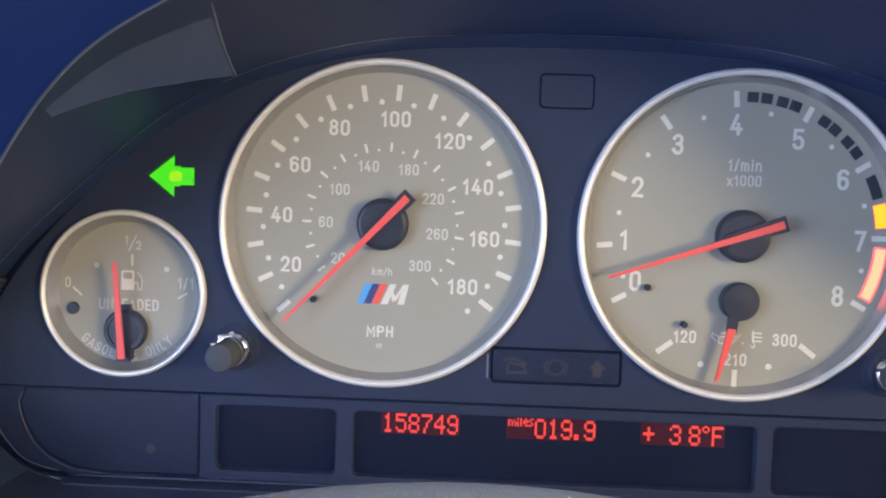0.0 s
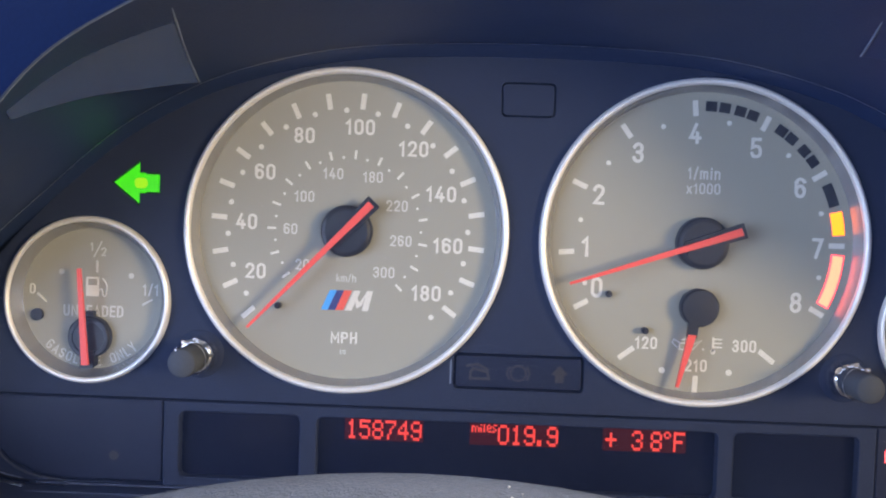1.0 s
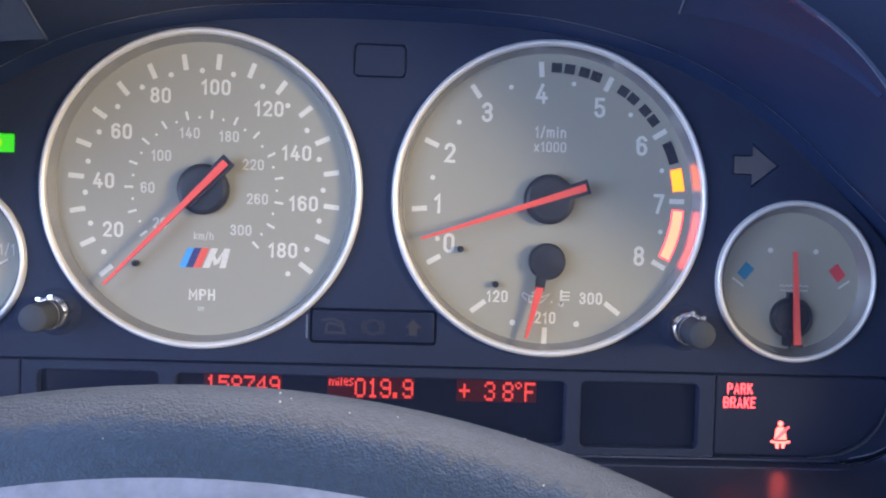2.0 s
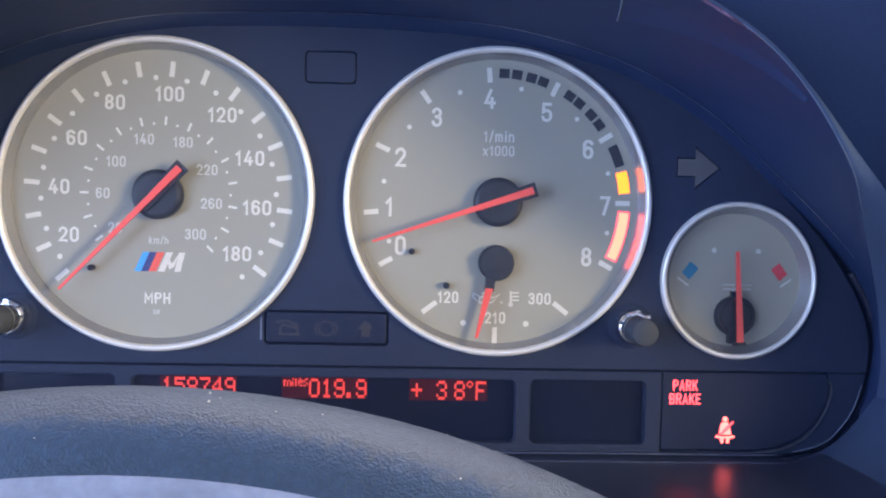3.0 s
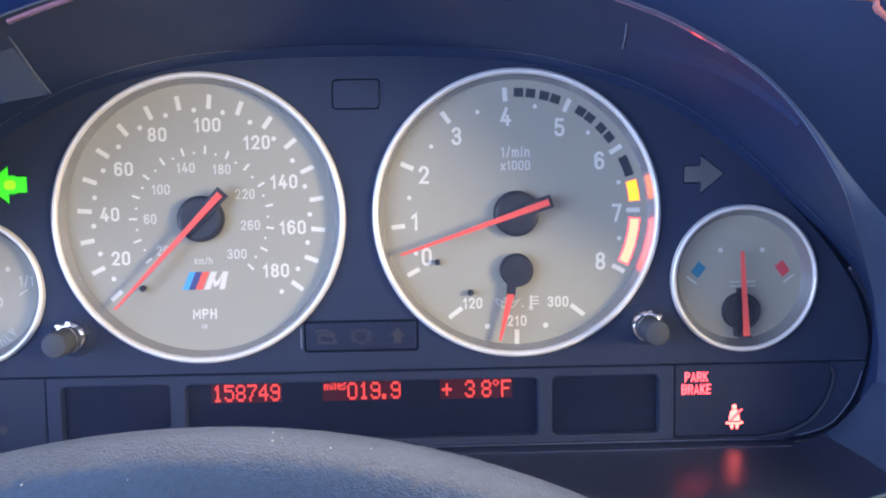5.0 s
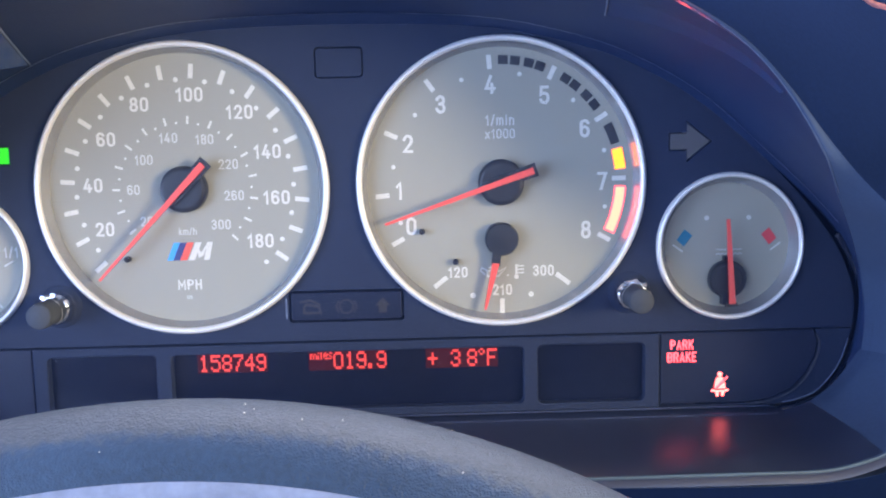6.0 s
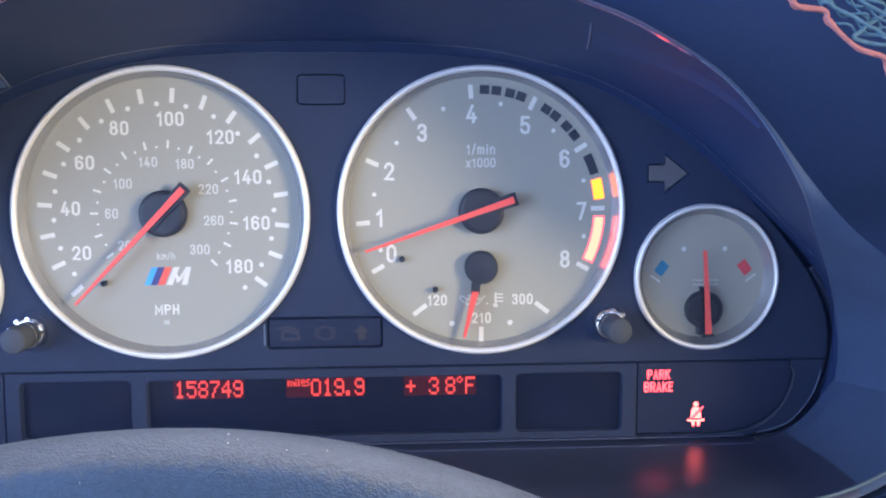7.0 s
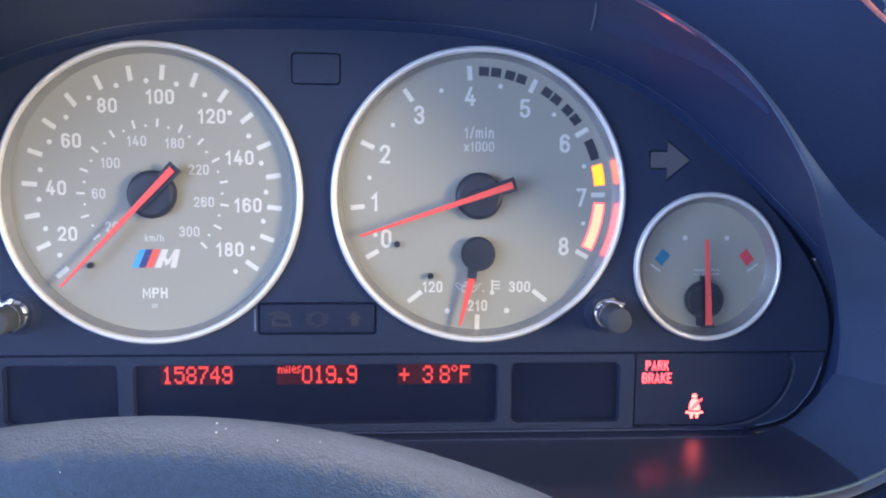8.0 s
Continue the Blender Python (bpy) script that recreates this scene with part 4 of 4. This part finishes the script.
belt = part("belt_telltale", prism(circle(BX - 0.1, BZ + 3.35, 0.85, 18), -2.6, -2.85), LIT_BELT, right_field, "lit orange-red seat belt sign")
part("belt_block", prism(belt_loop([(-1.0, 2.5), (0.9, 2.5), (1.5, 2.0), (-2.3, -1.6), (-1.8, 1.7)]), -2.6, -2.8), LIT_BELT, belt)
part("belt_block", prism(belt_loop([(1.9, 0.7), (2.3, -1.9), (-1.1, -1.9)]), -2.6, -2.8), LIT_BELT, belt)
part("belt_band", prism(belt_loop([(2.9, 2.9), (3.2, 2.5), (-1.9, -2.1), (-2.3, -1.8)]), -2.6, -2.95), LIT_RED, belt)
part("belt_block", prism(belt_loop([(-3.7, -2.9), (-3.3, -2.1), (-1.6, -2.5), (1.6, -2.5), (3.3, -2.1), (3.7, -2.9), (1.8, -3.2), (-1.8, -3.2)]), -2.6, -2.8), LIT_BELT, belt)
for s in (-1, 1):
    part("belt_block", prism(belt_loop([(s * u, w) for u, w in ((0.45, -3.3), (1.9, -3.3), (1.5, -4.9), (0.6, -4.9))]), -2.6, -2.8), LIT_BELT, belt)
part("unlit_sign", prism(circle(-123.0, -71.0, 1.5, 18), -2.5, -2.72), ICON_DIM, left_field)

# the dot-matrix displays: seven rows of five, top to bottom
GLYPHS = {"0": "01110 10001 10001 10001 10001 10001 01110", "1": "00100 01100 00100 00100 00100 00100 01110", "3": "01110 10001 00001 00110 00001 10001 01110",
          "4": "00010 00110 01010 10010 11111 00010 00010", "5": "11111 10000 11110 00001 00001 10001 01110", "7": "11111 00001 00010 00100 00100 01000 01000",
          "8": "01110 10001 10001 01110 10001 10001 01110", "9": "01110 10001 10001 01111 00001 10001 01110", "F": "11111 10000 10000 11110 10000 10000 10000",
          "+": "00000 00100 00100 11111 00100 00100 00000", "o": "0110 1001 1001 0110", ".": "00000 00000 00000 00000 00000 01100 01100",
          "m": "00000 11010 10101 10101 10101", "i": "1 0 1 1 1", "l": "1 1 1 1 1", "e": "010 101 111 100 011", "s": "011 100 010 001 110"}


def matrix_text(text_at, px, pz, top, y=-0.16):
    """Lit dots of a display; text_at: (glyph, left x) pairs."""
    bm = bmesh.new()
    for glyph, left in text_at:
        for row, line in enumerate(GLYPHS[glyph].split()):
            for col, lit in enumerate(line):
                if lit == "1":
                    x, z = left + col * px, top - row * pz
                    prism(round_rect(x + 0.03 * px, z - 1.02 * pz, x + 1.02 * px, z - 0.0 * pz, 0.08, 1), 0.1, y, bm)
    return bm


def display(name, x0, x1, z0, z1, bm, label):
    field = part(name, prism([(x0, z0), (x1, z0), (x1, z1), (x0, z1)], 0.25, 0.05), LIT_HAZE, cluster, label)
    part("lit_dots", bm, LIT_DOTS, field)
    return field


TOP = -57.5
display("mileage_display", -52.6, -28.4, -63.9, -57.0, matrix_text([(c, -52.0 + 3.95 * k) for k, c in enumerate("158749")], 0.66, 0.84, TOP), "dim red mileage display with lit digits")
trip = [(c, -5.6 + dx) for c, dx in (("0", 0), ("1", 4.0), ("9", 8.0), (".", 11.3), ("9", 15.0))]
field = display("trip_display", -14.2, 13.0, -63.9, -57.0, matrix_text(trip, 0.68, 0.86, TOP), "dim red trip display with lit digits")
miles = [("m", -13.7), ("i", -11.0), ("l", -10.05), ("e", -9.1), ("s", -7.45)]
part("lit_word", matrix_text(miles, 0.5, 0.5, -57.5), LIT_DOTS, field)
warm = [("+", 27.2), ("3", 35.2), ("8", 41.0), ("F", 47.9)]
field = display("outside_display", 26.5, 51.7, -64.1, -57.2, matrix_text(warm, 0.68, 0.86, TOP - 0.2), "dim red outside temperature display with lit digits")
part("lit_degree", matrix_text([("o", 44.9)], 0.55, 0.55, TOP - 0.1), LIT_DOTS, field)


# reset knobs
def knob(side):
    cx, cz = side * 97.0, -38.6
    ob = part("reset_knob", lathe([(4.2, -6), (4.2, -20.6), (4.05, -21.4), (3.6, -21.8), (0.01, -21.9)], cx, cz, 40), RUBBER, cluster, "black rubber reset knob", smooth=True)
    part("knob_collar", lathe([(5.6, -3), (5.6, -4.2), (5.0, -5.0), (5.3, -6.2), (5.2, -8.6), (4.7, -9.4), (4.3, -9.4)], cx, cz, 40), CHROME, ob, "bright chrome collar", smooth=True)
    for k in range(5):
        a = radians(-70 + 38 * k)
        tab = Vector((cx + 5.3 * math.sin(a), cz + 5.3 * math.cos(a)))
        part("collar_tab", prism(round_rect(tab.x - 0.7, tab.y - 0.55, tab.x + 0.7, tab.y + 0.55, 0.3, 2), -5.5, -10.4 - 0.5 * (k % 2)), CHROME, ob)
    part("knob_base", lathe([(7.4, -2.9), (7.2, -3.3), (5.4, -3.5)], cx, cz, 40), FACE, ob, smooth=True)


knob(-1)
knob(1)

# ---- the steering wheel ----
WHEEL = Vector((-23.3, -203.9, -213.8))
wheel = thing("steering_wheel", "grained dark leather steering wheel rim below the gauges", "steering wheel", WHEEL)
wheel.rotation_euler = (radians(-22), 0, 0)


def wheel_rim(major=177.0, minor_r=15.0, minor_y=13.5, n=160, m=28):
    bm = bmesh.new()
    rings = []
    for k in range(n):
        a = 2 * math.pi * k / n
        ring = []
        for j in range(m):
            b = 2 * math.pi * j / m
            rad, y = major + minor_r * math.cos(b), minor_y * math.sin(b)
            ring.append(bm.verts.new((rad * math.sin(a) * MM, y * MM, rad * math.cos(a) * MM)))
        rings.append(ring)
    for k in range(n):
        a, b = rings[k], rings[(k + 1) % n]
        for j in range(m):
            bm.faces.new((a[j], a[(j + 1) % m], b[(j + 1) % m], b[j]))
    return bm


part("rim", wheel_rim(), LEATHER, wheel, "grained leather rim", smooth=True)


def rim_panel(b0, b1, proud, n=160, m=12):
    """A band of leather round the rim between two angles of its section, its edges turned in."""
    bm, rings = bmesh.new(), []
    for k in range(n):
        a, ring = 2 * math.pi * k / n, []
        for j in range(m + 1):
            b = radians(b0 + (b1 - b0) * j / m)
            lift = proud if 0 < j < m else -0.4
            rad, y = 177.0 + (15.0 + lift) * math.cos(b), (13.5 + lift) * math.sin(b)
            ring.append(bm.verts.new((rad * math.sin(a) * MM, y * MM, rad * math.cos(a) * MM)))
        rings.append(ring)
    for k in range(n):
        p, q = rings[k], rings[(k + 1) % n]
        for j in range(m):
            bm.faces.new((p[j], p[j + 1], q[j + 1], q[j]))
    return bm


part("inner_panel", rim_panel(-94, -172, 0.5), LEATHER_LIT, wheel, "smoother leather band on the inner side, pale with painted light", smooth=True)
part("hub_pad", lathe([(60, 40), (68, 20), (66, -6), (52, -16), (0.01, -18)], 0, 0, 48), DASH, wheel, "round centre pad", smooth=True)
for a in (90, 180, 270):
    part("spoke", prism(bar(0, 0, 50, 168, a, 34), 12, -2), DASH, wheel)
random.seed(7)
for k in range(16):
    a, b = radians(random.uniform(-28, 28)), radians(random.uniform(-80, 20))
    out = Vector((math.sin(a), 0, math.cos(a)))
    spot = out * (177 + 15.05 * math.cos(b)) + Vector((0, 13.55 * math.sin(b), 0))
    size = random.uniform(0.10, 0.26)
    bm = bmesh.new()
    bmesh.ops.create_icosphere(bm, subdivisions=1, radius=size * MM)
    bmesh.ops.translate(bm, verts=bm.verts[:], vec=spot * MM)
    part("lint_speck", bm, LINT, wheel)
column = tagged(part("steering_column", lathe([(34, 30), (38, 60), (44, 190), (44, 260)], 0, 0, 40), BLACK), "dark steering column behind the wheel", "steering column")
column.matrix_basis = wheel.matrix_basis.copy()
column.location, column.rotation_euler = WHEEL * MM, (radians(-22), 0, 0)

# a crinkled coral and pale blue cord loop hanging from the headliner on the passenger's side of the wheel
# Strands placed to fit the camera's view; knot and run to the headliner added.
HANG = Vector((110, -262, 519.5))
cord = thing("hanging_cord", "crinkled coral and pale blue cord loop hanging from the headliner", "cord", HANG)


def strand(name, points, radius, mat, label):
    """A soft cord through the given points, both ends led up to the headliner."""
    first, last = Vector(points[0]), Vector(points[-1])
    ends = ([HANG, HANG.lerp(first, 0.62) + Vector((-4, 10, 0))], [HANG.lerp(last, 0.62) + Vector((4, 10, 0)), HANG + Vector((1.5, 0, 0))])
    pts = [Vector(p) - HANG for p in (*ends[0], *points, *ends[1])]
    part(name, sweep(smooth_loop(pts, 6, closed=False), radius, 8), mat, cord, label, smooth=True)


CORAL_CLOTH = material("coral_cloth", (0.33, 0.135, 0.13), rough=0.9, grain=0.3, grain_scale=1500, stain=0.35, stain_scale=160, bump=0.8, bump_scale=900, specular=0.1)
PALE_CLOTH = material("pale_blue_cloth", (0.075, 0.15, 0.21), rough=0.9, grain=0.3, grain_scale=1500, stain=0.45, stain_scale=160, bump=0.8, bump_scale=900, specular=0.1)
CORAL_LINE = [(74, -190.5, 70), (76.8, -190.2, 43.7), (78.1, -190.8, 38.5), (82.1, -191.1, 37.6), (82.8, -191.3, 36.0), (86.4, -191.8, 32.6), (90.4, -192.2, 31.0), (91.2, -192.5, 28.2), (92.2, -193, 24.4), (98, -193.5, 20), (105, -193, 26), (108, -193, 70)]
strand("coral_strand", CORAL_LINE, 0.36, CORAL_CLOTH, "soft coral strand")
random.seed(23)


def crinkled(line, shift, jitter):
    """The line moved aside by shift and crinkled at random, with a point between each two."""
    out = []
    for p, q in zip(line, line[1:]):
        for v in (Vector(p), Vector(p).lerp(Vector(q), 0.5)):
            out.append(tuple(v + Vector(shift) + Vector([random.uniform(-jitter, jitter) for _ in range(3)])))
    return out + [tuple(Vector(line[-1]) + Vector(shift))]


for k in range(3):
    strand("coral_thread", crinkled(CORAL_LINE, (0, 0.2, 0), 0.38), 0.17, CORAL_CLOTH, "fine coral thread")
PALE_LINE = [(79, -189, 70), (82.0, -188.6, 42.5), (83.7, -189.1, 38.9), (87.1, -189.5, 37.0), (89.8, -189.8, 35.4), (94, -190.1, 34.2), (103, -190.5, 40), (106, -191, 70)]
strand("pale_strand", PALE_LINE, 0.3, PALE_CLOTH, "pale blue strand")
strand("pale_strand", [(84, -188.5, 70), (85.3, -188.7, 43.5), (87.5, -189.1, 39.9), (90.6, -189.5, 37.8), (94.1, -189.8, 36.4), (98, -190.2, 36.0), (102, -190.4, 44), (104, -191, 70)], 0.3, PALE_CLOTH, "pale blue strand")
strand("pale_strand", [(95, -189.5, 70), (93, -189.2, 41.5), (88.6, -189.6, 35.6), (87.0, -189.8, 34.2), (89.1, -189.9, 33.4), (91.5, -190.1, 33.1), (94.8, -190.2, 33.4), (99, -190.4, 44), (100, -191, 70)], 0.3, PALE_CLOTH, "pale blue strand")
for k in range(9):
    strand("pale_thread", crinkled(PALE_LINE, (0.75 * k - 0.6, 0.3, 0.55 * k - 1.2), 0.75), 0.18, PALE_CLOTH, "fine pale blue thread")
bm = bmesh.new()
bmesh.ops.create_uvsphere(bm, u_segments=16, v_segments=10, radius=3.2 * MM)
bmesh.ops.scale(bm, verts=bm.verts[:], vec=(1.2, 1, 0.8))
part("knot", bm, CORAL_CLOTH, cord, "coral knot under the headliner", smooth=True)
